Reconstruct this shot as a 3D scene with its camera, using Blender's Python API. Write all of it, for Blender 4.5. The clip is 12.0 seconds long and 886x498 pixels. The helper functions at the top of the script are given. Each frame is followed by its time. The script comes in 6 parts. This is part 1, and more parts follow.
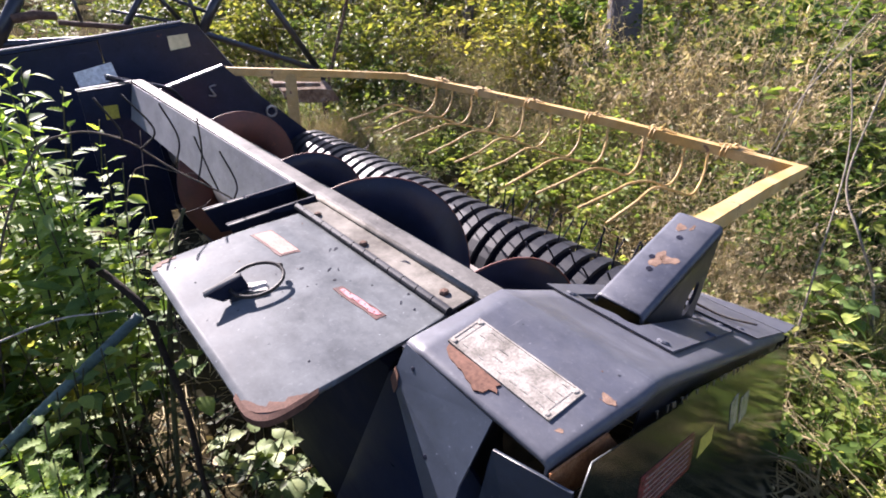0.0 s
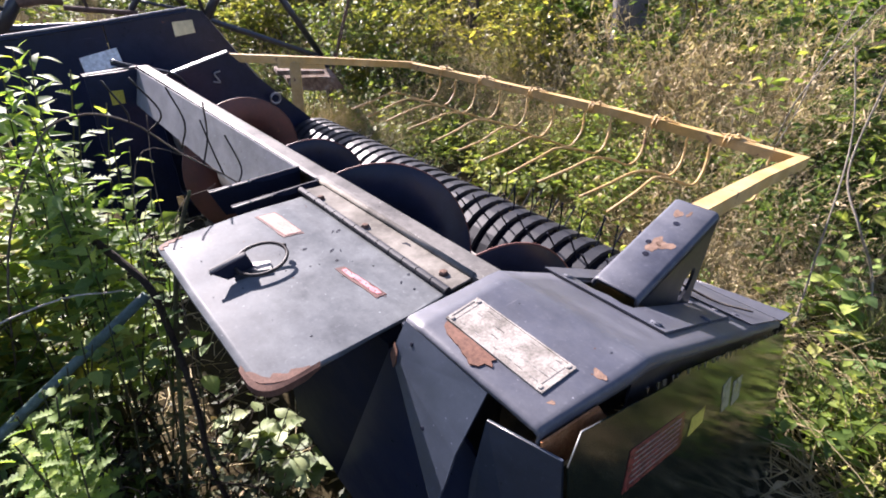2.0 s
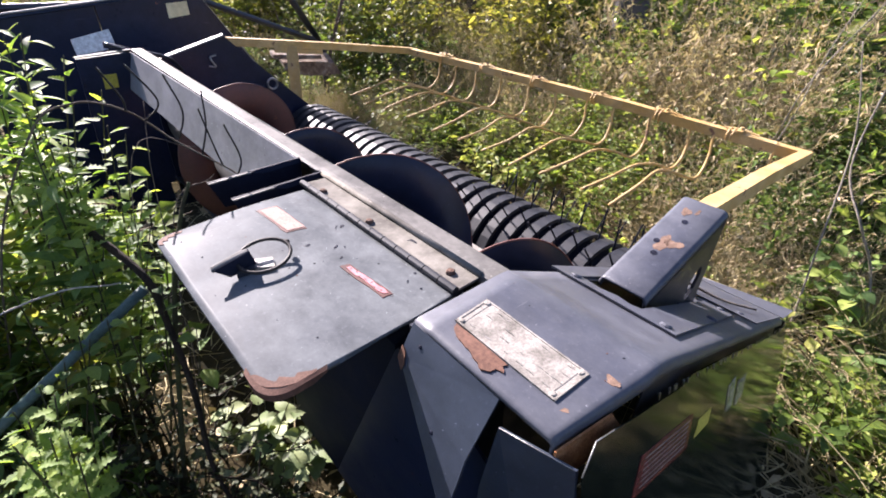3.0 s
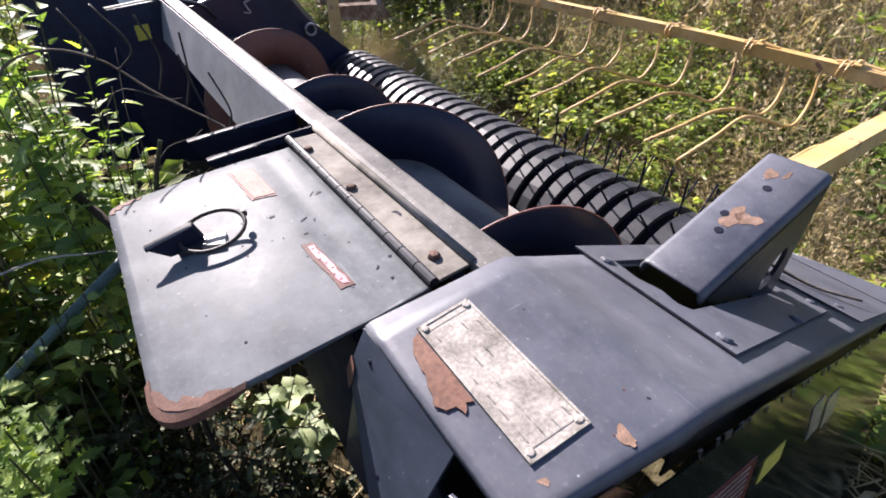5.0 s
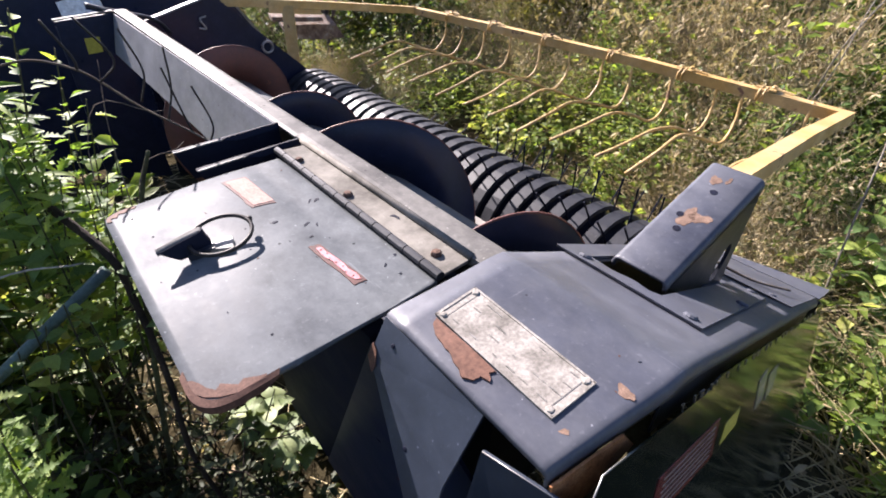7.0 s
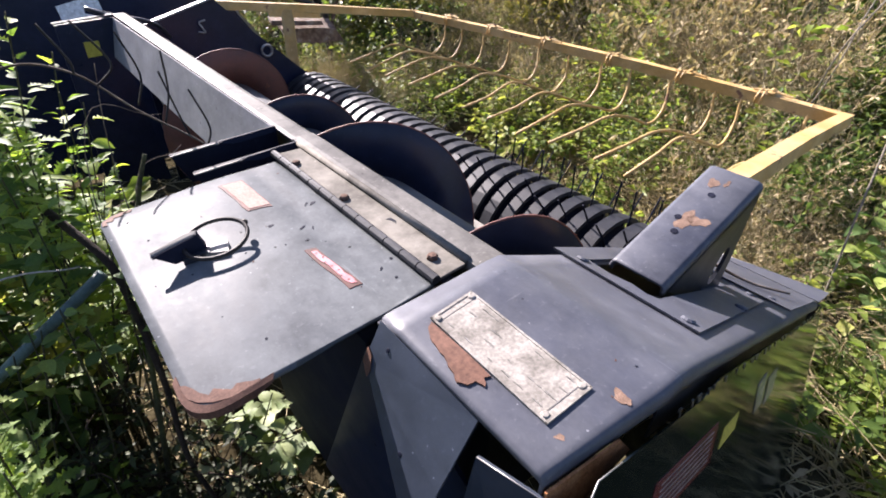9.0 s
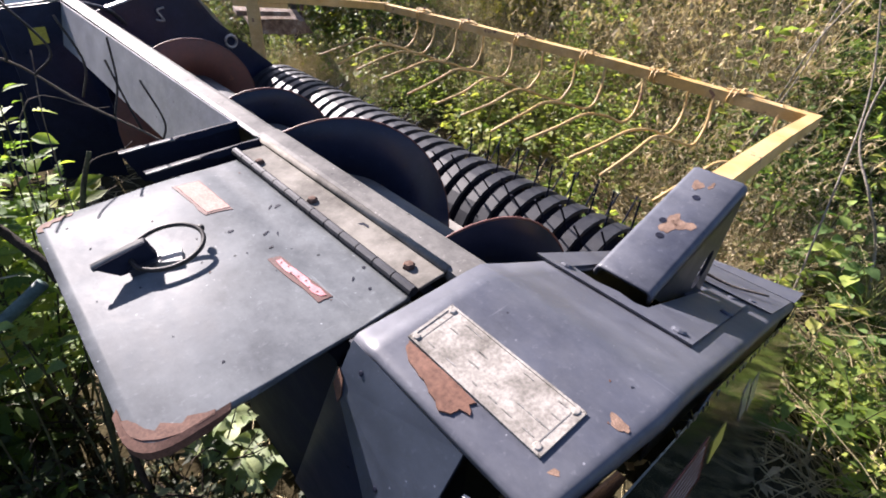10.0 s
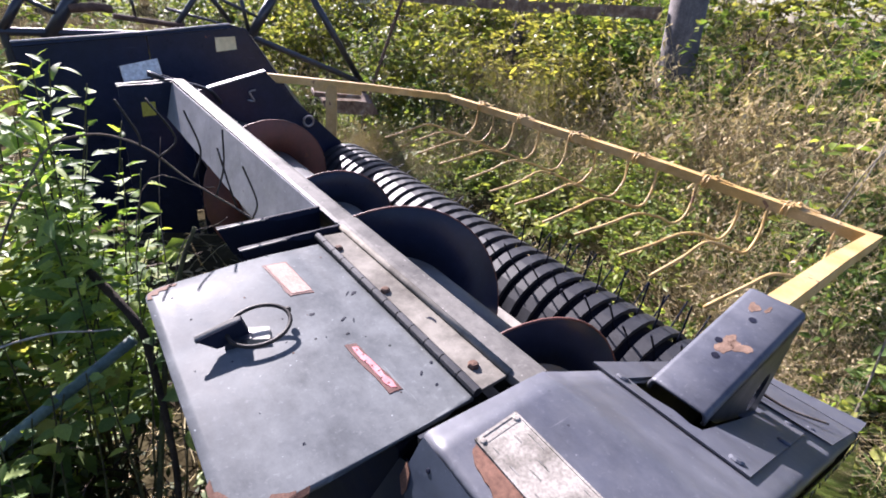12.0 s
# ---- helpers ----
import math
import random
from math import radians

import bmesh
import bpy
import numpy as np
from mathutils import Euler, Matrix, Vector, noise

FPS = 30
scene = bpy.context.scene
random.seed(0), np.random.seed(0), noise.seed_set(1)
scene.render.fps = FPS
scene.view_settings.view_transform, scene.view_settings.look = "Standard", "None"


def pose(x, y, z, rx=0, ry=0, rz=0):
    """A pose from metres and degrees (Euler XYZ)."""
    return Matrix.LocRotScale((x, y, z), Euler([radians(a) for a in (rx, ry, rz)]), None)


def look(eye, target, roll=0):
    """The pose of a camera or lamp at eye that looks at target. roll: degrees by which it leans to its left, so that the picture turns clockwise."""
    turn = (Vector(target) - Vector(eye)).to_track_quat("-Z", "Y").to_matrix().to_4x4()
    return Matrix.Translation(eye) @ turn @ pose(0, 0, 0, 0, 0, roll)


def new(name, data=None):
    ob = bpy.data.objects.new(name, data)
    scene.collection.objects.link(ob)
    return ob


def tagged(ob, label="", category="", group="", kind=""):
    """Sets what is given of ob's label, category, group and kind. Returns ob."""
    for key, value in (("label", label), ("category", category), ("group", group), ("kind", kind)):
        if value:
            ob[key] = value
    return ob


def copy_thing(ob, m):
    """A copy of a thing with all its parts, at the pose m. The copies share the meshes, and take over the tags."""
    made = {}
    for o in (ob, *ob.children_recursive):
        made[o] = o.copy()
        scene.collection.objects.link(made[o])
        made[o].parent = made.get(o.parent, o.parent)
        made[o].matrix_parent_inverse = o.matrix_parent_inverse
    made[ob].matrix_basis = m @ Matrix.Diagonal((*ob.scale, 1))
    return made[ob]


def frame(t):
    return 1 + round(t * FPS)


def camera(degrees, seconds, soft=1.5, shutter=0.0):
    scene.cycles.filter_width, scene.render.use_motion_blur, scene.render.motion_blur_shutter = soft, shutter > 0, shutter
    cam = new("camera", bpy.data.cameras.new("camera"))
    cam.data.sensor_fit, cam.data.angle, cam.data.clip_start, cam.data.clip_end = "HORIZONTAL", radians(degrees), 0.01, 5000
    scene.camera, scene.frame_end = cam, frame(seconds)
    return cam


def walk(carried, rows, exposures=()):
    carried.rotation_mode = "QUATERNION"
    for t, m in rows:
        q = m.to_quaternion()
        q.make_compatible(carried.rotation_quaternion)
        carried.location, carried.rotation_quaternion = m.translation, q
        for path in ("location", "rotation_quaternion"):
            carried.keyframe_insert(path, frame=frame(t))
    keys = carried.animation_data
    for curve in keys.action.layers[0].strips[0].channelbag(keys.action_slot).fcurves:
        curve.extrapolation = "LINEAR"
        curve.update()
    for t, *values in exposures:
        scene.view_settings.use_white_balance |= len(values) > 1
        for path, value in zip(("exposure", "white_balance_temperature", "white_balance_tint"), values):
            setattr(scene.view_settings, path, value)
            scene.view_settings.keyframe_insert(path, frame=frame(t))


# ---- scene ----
cam = camera(84.5, 12.0, soft=1.85)
PATH = [
    (0, (-0.319, -0.35, 1.155), (0.836, 0.948, 0.164), 0.7),
    (0.5, (-0.323, -0.359, 1.15), (0.822, 0.927, 0.133), 0.9),
    (1, (-0.323, -0.363, 1.15), (0.814, 0.924, 0.126), 0.7),
    (1.5, (-0.328, -0.365, 1.153), (0.804, 0.927, 0.128), 0.8),
    (2, (-0.328, -0.367, 1.152), (0.806, 0.925, 0.129), 1.1),
    (2.5, (-0.329, -0.364, 1.151), (0.802, 0.93, 0.129), 1.6),
    (2.7, (-0.332, -0.356, 1.161), (0.805, 0.913, 0.114), 1.7),
    (4.3, (-0.209, -0.304, 1.107), (0.802, 0.986, -0.039), 0.4),
    (4.5, (-0.183, -0.301, 1.101), (0.775, 0.999, -0.079), -0.7),
    (5, (-0.173, -0.295, 1.103), (0.672, 1.039, -0.124), -2.7),
    (5.5, (-0.229, -0.294, 1.114), (0.714, 0.993, -0.091), -1.1),
    (6, (-0.259, -0.288, 1.108), (0.752, 0.955, -0.089), 0.7),
    (6.5, (-0.255, -0.297, 1.113), (0.78, 0.942, -0.067), 0.7),
    (7, (-0.249, -0.302, 1.116), (0.798, 0.937, -0.055), 0.8),
    (9, (-0.244, -0.303, 1.115), (0.806, 0.942, -0.046), 0.7),
    (9.5, (-0.235, -0.296, 1.1), (0.85, 0.92, -0.06), 1.5),
    (10, (-0.223, -0.27, 1.102), (0.907, 0.893, -0.069), 2.8),
    (10.5, (-0.258, -0.25, 1.12), (0.91, 0.968, 0.047), 6.1),
    (11, (-0.287, -0.241, 1.127), (0.818, 1.063, 0.088), 7.1),
    (11.5, (-0.283, -0.248, 1.143), (0.805, 1.117, 0.167), 6.7),
    (12, (-0.264, -0.261, 1.152), (0.835, 1.124, 0.218), 5.0),
]
EXPOSURES = [(0.0, 2.33, 5980, 29), (2.5, 2.34, 5980, 28), (4.5, 2.17, 6020, 25), (9.0, 2.21, 6020, 25), (10.5, 2.16, 6000, 25), (12.0, 2.26, 5780, 28)]
walk(cam, [(t, look(eye, target, roll)) for t, eye, target, roll in PATH], EXPOSURES)

# ---- light ----
SUN_EL, SUN_AZ = 30.0, 3.0      # degrees above the horizon; degrees from +y towards +x
world = bpy.data.worlds.new("sky")
scene.world = world
world.use_nodes = True
wt = world.node_tree
sky = wt.nodes.new("ShaderNodeTexSky")
sky.sky_type = "NISHITA"
sky.sun_disc = False
sky.sun_elevation = radians(SUN_EL)
sky.sun_rotation = radians(SUN_AZ)
wt.links.new(sky.outputs["Color"], wt.nodes["Background"].inputs["Color"])
wt.nodes["Background"].inputs["Strength"].default_value = 0.05
sun = new("sun", bpy.data.lights.new("sun", "SUN"))
sun.data.energy = 5.0
sun.data.angle = radians(0.5)
sun.data.color = (1.0, 0.92, 0.78)
_az, _el = radians(SUN_AZ), radians(SUN_EL)
SUN_DIR = Vector((math.sin(_az) * math.cos(_el), math.cos(_az) * math.cos(_el), math.sin(_el)))
sun.matrix_world = look(SUN_DIR * 30, (0, 0, 0))


# ---- materials ----
def nodes_of(name):
    m = bpy.data.materials.new(name)
    m.use_nodes = True
    t = m.node_tree
    return m, t, t.nodes["Principled BSDF"]


def link(t, a, b):
    t.links.new(a, b)


def noise_node(t, scale, detail=4.0, rough=0.6, coord="Object", stretch=None):
    tc = t.nodes.new("ShaderNodeTexCoord")
    n = t.nodes.new("ShaderNodeTexNoise")
    n.inputs["Scale"].default_value = scale
    n.inputs["Detail"].default_value = detail
    n.inputs["Roughness"].default_value = rough
    if stretch:
        mp = t.nodes.new("ShaderNodeMapping")
        mp.inputs["Scale"].default_value = stretch
        link(t, tc.outputs[coord], mp.inputs["Vector"])
        link(t, mp.outputs["Vector"], n.inputs["Vector"])
    else:
        link(t, tc.outputs[coord], n.inputs["Vector"])
    return n


def ramp(t, src, stops):
    r = t.nodes.new("ShaderNodeValToRGB")
    e = r.color_ramp.elements
    while len(e) < len(stops):
        e.new(0.5)
    for el, (p, c) in zip(e, stops):
        el.position = p
        el.color = (*c, 1) if len(c) == 3 else c
    link(t, src, r.inputs["Fac"])
    return r


def grey(v):
    return (v, v, v)


def mix(t, fac, a, b, kind="MIX"):
    m = t.nodes.new("ShaderNodeMix")
    m.data_type = "RGBA"
    m.blend_type = kind
    if isinstance(fac, float):
        m.inputs[0].default_value = fac
    else:
        link(t, fac, m.inputs[0])
    for v, k in ((a, 6), (b, 7)):
        if isinstance(v, tuple):
            m.inputs[k].default_value = (*v, 1)
        else:
            link(t, v, m.inputs[k])
    return m.outputs[2]


def bump(t, p, src, strength, dist):
    b = t.nodes.new("ShaderNodeBump")
    b.inputs["Strength"].default_value = strength
    b.inputs["Distance"].default_value = dist
    link(t, src, b.inputs["Height"])
    link(t, b.outputs["Normal"], p.inputs["Normal"])


def specks(t, scale, size, share):
    """Small scattered flecks: 1 inside a fleck, 0 outside; share of the cells that hold one."""
    tc = t.nodes.new("ShaderNodeTexCoord")
    v = t.nodes.new("ShaderNodeTexVoronoi")
    v.inputs["Scale"].default_value = scale
    link(t, tc.outputs["Object"], v.inputs["Vector"])
    inside = ramp(t, v.outputs["Distance"], [(size * 0.7, grey(1)), (size, grey(0))])
    sep = t.nodes.new("ShaderNodeSeparateColor")
    link(t, v.outputs["Color"], sep.inputs["Color"])
    some = ramp(t, sep.outputs["Red"], [(1 - share, grey(0)), (1 - share + 0.02, grey(1))])
    return mix(t, 1.0, inside.outputs["Color"], some.outputs["Color"], "MULTIPLY")


def painted_metal(name, base, dust, rust=(0.23, 0.09, 0.045), rough=(0.3, 0.5), chips=0.72, dust_at=(0.35, 0.75), scratch=True, fleck=0.10):
    """Old paint: fading at two sizes, run marks, crossing scratches, flecks, dust and small rust chips."""
    m, t, p = nodes_of(name)
    big = noise_node(t, 7.0, 8, 0.72)
    fine = noise_node(t, 160.0, 3, 0.6)
    fade = ramp(t, big.outputs["Fac"], [(dust_at[0], grey(0)), (dust_at[1], grey(1))])
    col = mix(t, fade.outputs["Color"], base, dust)
    pale = tuple(min(1, c * 2.4 + 0.03) for c in dust)
    sp = ramp(t, fine.outputs["Fac"], [(0.60, grey(0)), (0.76, grey(0.16))])
    col = mix(t, sp.outputs["Color"], col, pale)
    stain = noise_node(t, 24.0, 8, 0.75, stretch=(1.0, 0.55, 1.0))
    st = ramp(t, stain.outputs["Fac"], [(0.3, grey(0.74)), (0.5, grey(1.0)), (0.72, grey(1.25))])
    col = mix(t, 1.0, col, st.outputs["Color"], "MULTIPLY")
    if scratch:
        for sc, way, at in ((70.0, (0.10, 1.8, 1.0), 0.70), (55.0, (1.7, 0.12, 0.6), 0.72)):
            line = noise_node(t, sc, 3, 0.6, stretch=way)
            scr = ramp(t, line.outputs["Fac"], [(at, grey(0)), (at + 0.05, grey(0.22))])
            col = mix(t, scr.outputs["Color"], col, pale)
        col = mix(t, specks(t, 130.0, 0.13, fleck), col, tuple(min(1, c * 1.9 + 0.03) for c in dust))
        col = mix(t, specks(t, 60.0, 0.12, fleck * 0.8), col, tuple(c * 0.25 for c in base))
    ch = noise_node(t, 14.0, 6, 0.62)
    chip = ramp(t, ch.outputs["Fac"], [(chips, grey(0)), (chips + 0.015, grey(1))])
    col = mix(t, chip.outputs["Color"], col, rust)
    link(t, col, p.inputs["Base Color"])
    r = ramp(t, stain.outputs["Fac"], [(0.3, grey(rough[0])), (0.72, grey(rough[1]))])
    rr = mix(t, chip.outputs["Color"], r.outputs["Color"], grey(0.85))
    link(t, rr, p.inputs["Roughness"])
    bump(t, p, fine.outputs["Fac"], 0.18, 0.0006)
    return m


BLACK = painted_metal("faded_black_paint", (0.042, 0.046, 0.062), (0.086, 0.089, 0.099), rough=(0.36, 0.50), chips=0.78)
BLACK.node_tree.nodes["Principled BSDF"].inputs["Specular IOR Level"].default_value = 0.28
BLACK_DOOR = painted_metal("chalky_black_paint", (0.074, 0.080, 0.086), (0.122, 0.130, 0.134), rough=(0.34, 0.52), chips=0.76, dust_at=(0.36, 0.64), fleck=0.16)
BLACK_DOOR.node_tree.nodes["Principled BSDF"].inputs["Specular IOR Level"].default_value = 0.015
# Black paint; blue sky reflected on its shaded faces is in the colour.
NAVY = painted_metal("black_paint_with_sky_tint", (0.007, 0.011, 0.028), (0.015, 0.020, 0.042), rough=(0.26, 0.40), chips=0.74, fleck=0.05)
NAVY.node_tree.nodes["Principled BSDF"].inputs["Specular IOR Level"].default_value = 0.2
BLACK_SIDE = painted_metal("dull_black_paint", (0.016, 0.022, 0.036), (0.036, 0.045, 0.064), rough=(0.32, 0.48), chips=0.75)
BLACK_SIDE.node_tree.nodes["Principled BSDF"].inputs["Specular IOR Level"].default_value = 0.5
BLACK_CLEAN = painted_metal("dark_black_paint", (0.009, 0.0105, 0.016), (0.020, 0.022, 0.030), rough=(0.30, 0.45), chips=0.78, scratch=False)
# Dull black paint; shade of recesses and averted faces is in its colour.
DARKSIDE = painted_metal("dull_black_paint_with_shade", (0.005, 0.006, 0.014), (0.009, 0.011, 0.022), rough=(0.6, 0.8), chips=0.8, scratch=False)
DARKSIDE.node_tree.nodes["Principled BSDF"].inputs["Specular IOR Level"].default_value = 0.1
BLACK_GLOSS = painted_metal("glossy_black_paint", (0.006, 0.009, 0.006), (0.010, 0.013, 0.009), rough=(0.05, 0.11), chips=0.8, scratch=False)
BLACK_GLOSS.node_tree.nodes["Principled BSDF"].inputs["Specular IOR Level"].default_value = 0.32
# Oxidised paint, made paler for the sky sheen and sunlit edges.
GREY_FACE = painted_metal("oxidised_paint_with_sheen", (0.16, 0.163, 0.178), (0.24, 0.242, 0.255), rough=(0.4, 0.55), chips=0.74)
GREY_FACE.node_tree.nodes["Principled BSDF"].inputs["Specular IOR Level"].default_value = 0.12
DUSTY = painted_metal("dusty_steel_strip", (0.070, 0.065, 0.057), (0.195, 0.182, 0.158), rough=(0.55, 0.8), chips=0.71, dust_at=(0.38, 0.6))
DUSTY.node_tree.nodes["Principled BSDF"].inputs["Specular IOR Level"].default_value = 0.03
GRIMY = painted_metal("grimy_worn_beam_paint", (0.062, 0.060, 0.058), (0.165, 0.158, 0.145), rough=(0.42, 0.62), chips=0.72, dust_at=(0.34, 0.62), fleck=0.2)
GRIMY.node_tree.nodes["Principled BSDF"].inputs["Specular IOR Level"].default_value = 0.04
COREPAINT = painted_metal("scoured_auger_tube", (0.040, 0.041, 0.044), (0.092, 0.091, 0.090), rough=(0.34, 0.50), chips=0.76, dust_at=(0.34, 0.62))
COREPAINT.node_tree.nodes["Principled BSDF"].inputs["Specular IOR Level"].default_value = 0.45
YELLOW = painted_metal("faded_yellow_paint", (0.37, 0.228, 0.062), (0.45, 0.31, 0.13), rust=(0.17, 0.09, 0.05), rough=(0.5, 0.7), chips=0.66, dust_at=(0.4, 0.6), fleck=0.2)
RUST = painted_metal("rusty_flighting", (0.14, 0.045, 0.03), (0.07, 0.03, 0.025), rough=(0.5, 0.7), chips=0.66, scratch=False)
STEEL = painted_metal("worn_bare_steel", (0.22, 0.21, 0.20), (0.34, 0.33, 0.31), rough=(0.3, 0.45), chips=0.72)
STEEL.node_tree.nodes["Principled BSDF"].inputs["Metallic"].default_value = 0.55
BAND = painted_metal("worn_dark_band", (0.012, 0.013, 0.016), (0.038, 0.039, 0.044), rough=(0.42, 0.58), chips=0.78)
BAND.node_tree.nodes["Principled BSDF"].inputs["Specular IOR Level"].default_value = 0.22


def rough_matter(name, a, b, scale, rough=0.9, c=None, relief=0.004):
    m, t, p = nodes_of(name)
    n = noise_node(t, scale, 6, 0.65)
    n2 = noise_node(t, scale * 9, 4, 0.6)
    stops = [(0.3, a), (0.7, b)] if c is None else [(0.28, a), (0.52, b), (0.72, c)]
    base = ramp(t, n.outputs["Fac"], stops)
    tone = ramp(t, n2.outputs["Fac"], [(0.25, grey(0.55)), (0.75, grey(1.25))])
    col = mix(t, 1.0, base.outputs["Color"], tone.outputs["Color"], "MULTIPLY")
    link(t, col, p.inputs["Base Color"])
    p.inputs["Roughness"].default_value = rough
    p.inputs["Specular IOR Level"].default_value = 0.2
    bump(t, p, n2.outputs["Fac"], 0.6, relief)
    return m


def leafy(name, dark, lightc, yellow, rough=0.45, thin=0.35):
    """Leaf or straw: colour varies from piece to piece; light passes through."""
    m, t, p = nodes_of(name)
    g = t.nodes.new("ShaderNodeNewGeometry")
    # the plant sets most of the hue, the single leaf the rest
    info = t.nodes.new("ShaderNodeObjectInfo")
    own = t.nodes.new("ShaderNodeMath")
    own.operation = "MULTIPLY"
    own.inputs[1].default_value = 0.5
    link(t, g.outputs["Random Per Island"], own.inputs[0])
    both = t.nodes.new("ShaderNodeMath")
    both.operation = "MULTIPLY_ADD"
    both.inputs[1].default_value = 0.5
    link(t, info.outputs["Random"], both.inputs[0])
    link(t, own.outputs[0], both.inputs[2])
    r = ramp(t, both.outputs[0], [(0.05, dark), (0.5, lightc), (0.9, yellow)])
    n = noise_node(t, 45.0, 3, 0.6)
    tone = ramp(t, n.outputs["Fac"], [(0.25, grey(0.65)), (0.75, grey(1.2))])
    col = mix(t, 1.0, r.outputs["Color"], tone.outputs["Color"], "MULTIPLY")
    link(t, col, p.inputs["Base Color"])
    p.inputs["Roughness"].default_value = rough
    p.inputs["Specular IOR Level"].default_value = 0.25
    tr = t.nodes.new("ShaderNodeBsdfTranslucent")
    link(t, mix(t, 1.0, col, (1.25, 1.3, 0.7), "MULTIPLY"), tr.inputs["Color"])
    ms = t.nodes.new("ShaderNodeMixShader")
    ms.inputs[0].default_value = thin
    link(t, p.outputs["BSDF"], ms.inputs[1])
    link(t, tr.outputs["BSDF"], ms.inputs[2])
    link(t, ms.outputs["Shader"], t.nodes["Material Output"].inputs["Surface"])
    return m


SOIL = rough_matter("earth_and_leaf_mould", (0.022, 0.017, 0.010), (0.050, 0.042, 0.024), 3.0, c=(0.085, 0.075, 0.042), relief=0.02)
SOIL.node_tree.nodes["Principled BSDF"].inputs["Specular IOR Level"].default_value = 0.0
BARK = rough_matter("grey_bark", (0.05, 0.042, 0.036), (0.13, 0.115, 0.10), 9.0)
POSTWOOD = rough_matter("weathered_grey_wood", (0.075, 0.07, 0.07), (0.16, 0.145, 0.14), 12.0)
BOARDWOOD = rough_matter("brown_weathered_board", (0.075, 0.048, 0.038), (0.19, 0.135, 0.10), 22.0, c=(0.33, 0.29, 0.25))
TWIG = rough_matter("dry_twig_bark", (0.06, 0.045, 0.034), (0.17, 0.14, 0.11), 20.0)
PALETWIG = rough_matter("pale_dead_twig", (0.25, 0.22, 0.18), (0.42, 0.38, 0.32), 20.0)
STEM = rough_matter("green_brown_stem", (0.035, 0.03, 0.018), (0.08, 0.085, 0.035), 20.0)
PIPEPAINT = rough_matter("faded_blue_green_pipe", (0.05, 0.078, 0.070), (0.10, 0.145, 0.125), 14.0, rough=0.5, relief=0.001)
DARKWIRE = rough_matter("dark_brown_wire", (0.010, 0.009, 0.009), (0.032, 0.026, 0.022), 60.0, rough=0.5, relief=0.0003)
RUSTBAR = rough_matter("brown_rusty_bar", (0.06, 0.035, 0.028), (0.14, 0.085, 0.06), 15.0)
LEAF = leafy("weed_leaf", (0.045, 0.085, 0.022), (0.12, 0.185, 0.042), (0.27, 0.29, 0.085), thin=0.5)
SHRUBLEAF = leafy("shrub_leaf", (0.040, 0.075, 0.018), (0.13, 0.185, 0.040), (0.32, 0.31, 0.080), rough=0.6, thin=0.5)
STRAW = leafy("dry_straw", (0.25, 0.19, 0.10), (0.45, 0.37, 0.21), (0.60, 0.52, 0.32), rough=0.75, thin=0.25)
GRASS = leafy("yellow_green_grass", (0.07, 0.10, 0.025), (0.17, 0.20, 0.055), (0.38, 0.35, 0.13), rough=0.55, thin=0.4)
DEADLEAF = leafy("brown_dead_leaf", (0.19, 0.135, 0.075), (0.38, 0.30, 0.175), (0.56, 0.47, 0.30), rough=0.8, thin=0.2)

ORANGERUST = rough_matter("orange_surface_rust", (0.16, 0.06, 0.022), (0.34, 0.15, 0.06), 55.0, rough=0.8, c=(0.42, 0.22, 0.10), relief=0.0004)
PRIMERRUST = rough_matter("dull_brown_rust", (0.08, 0.04, 0.026), (0.17, 0.09, 0.06), 55.0, rough=0.8, relief=0.0004)
TANCHIP = rough_matter("tan_bare_primer", (0.11, 0.068, 0.048), (0.22, 0.145, 0.105), 90.0, rough=0.8, relief=0.0003)
CHIPRUST = rough_matter("bare_rust_brown", (0.065, 0.032, 0.023), (0.13, 0.07, 0.05), 60.0, rough=0.8, relief=0.0004)

# ---- geometry helpers ----
def part(name, bm, material, parent=None, label="", smooth=False):
    """Links a bmesh as one mesh object under a thing or a part."""
    me = bpy.data.meshes.new(name)
    bmesh.ops.recalc_face_normals(bm, faces=bm.faces)
    bm.to_mesh(me)
    bm.free()
    if smooth:
        for f in me.polygons:
            f.use_smooth = True
    me.materials.append(material)
    ob = new(name, me)
    if parent:
        ob.parent = parent
    return tagged(ob, label)


def raw(name, verts, faces, material, parent=None, label="", smooth=False):
    me = bpy.data.meshes.new(name)
    me.from_pydata([tuple(v) for v in verts], [], [tuple(f) for f in faces])
    if smooth:
        me.polygons.foreach_set("use_smooth", [True] * len(me.polygons))
    me.materials.append(material)
    ob = new(name, me)
    if parent:
        ob.parent = parent
    return tagged(ob, label)


def fast_mesh(name, verts, faces, material, parent=None, label="", smooth=False):
    """A mesh from arrays; all faces have the same number of corners."""
    verts, faces = np.asarray(verts, dtype=np.float32), np.asarray(faces, dtype=np.int32)
    me = bpy.data.meshes.new(name)
    k = faces.shape[1]
    me.vertices.add(len(verts))
    me.vertices.foreach_set("co", verts.ravel())
    me.loops.add(faces.size)
    me.loops.foreach_set("vertex_index", faces.ravel())
    me.polygons.add(len(faces))
    me.polygons.foreach_set("loop_start", np.arange(0, faces.size, k, dtype=np.int32))
    me.polygons.foreach_set("loop_total", np.full(len(faces), k, dtype=np.int32))
    if smooth:
        me.polygons.foreach_set("use_smooth", np.ones(len(faces), dtype=bool))
    me.update()
    me.validate()
    me.materials.append(material)
    ob = new(name, me)
    if parent:
        ob.parent = parent
    return tagged(ob, label)


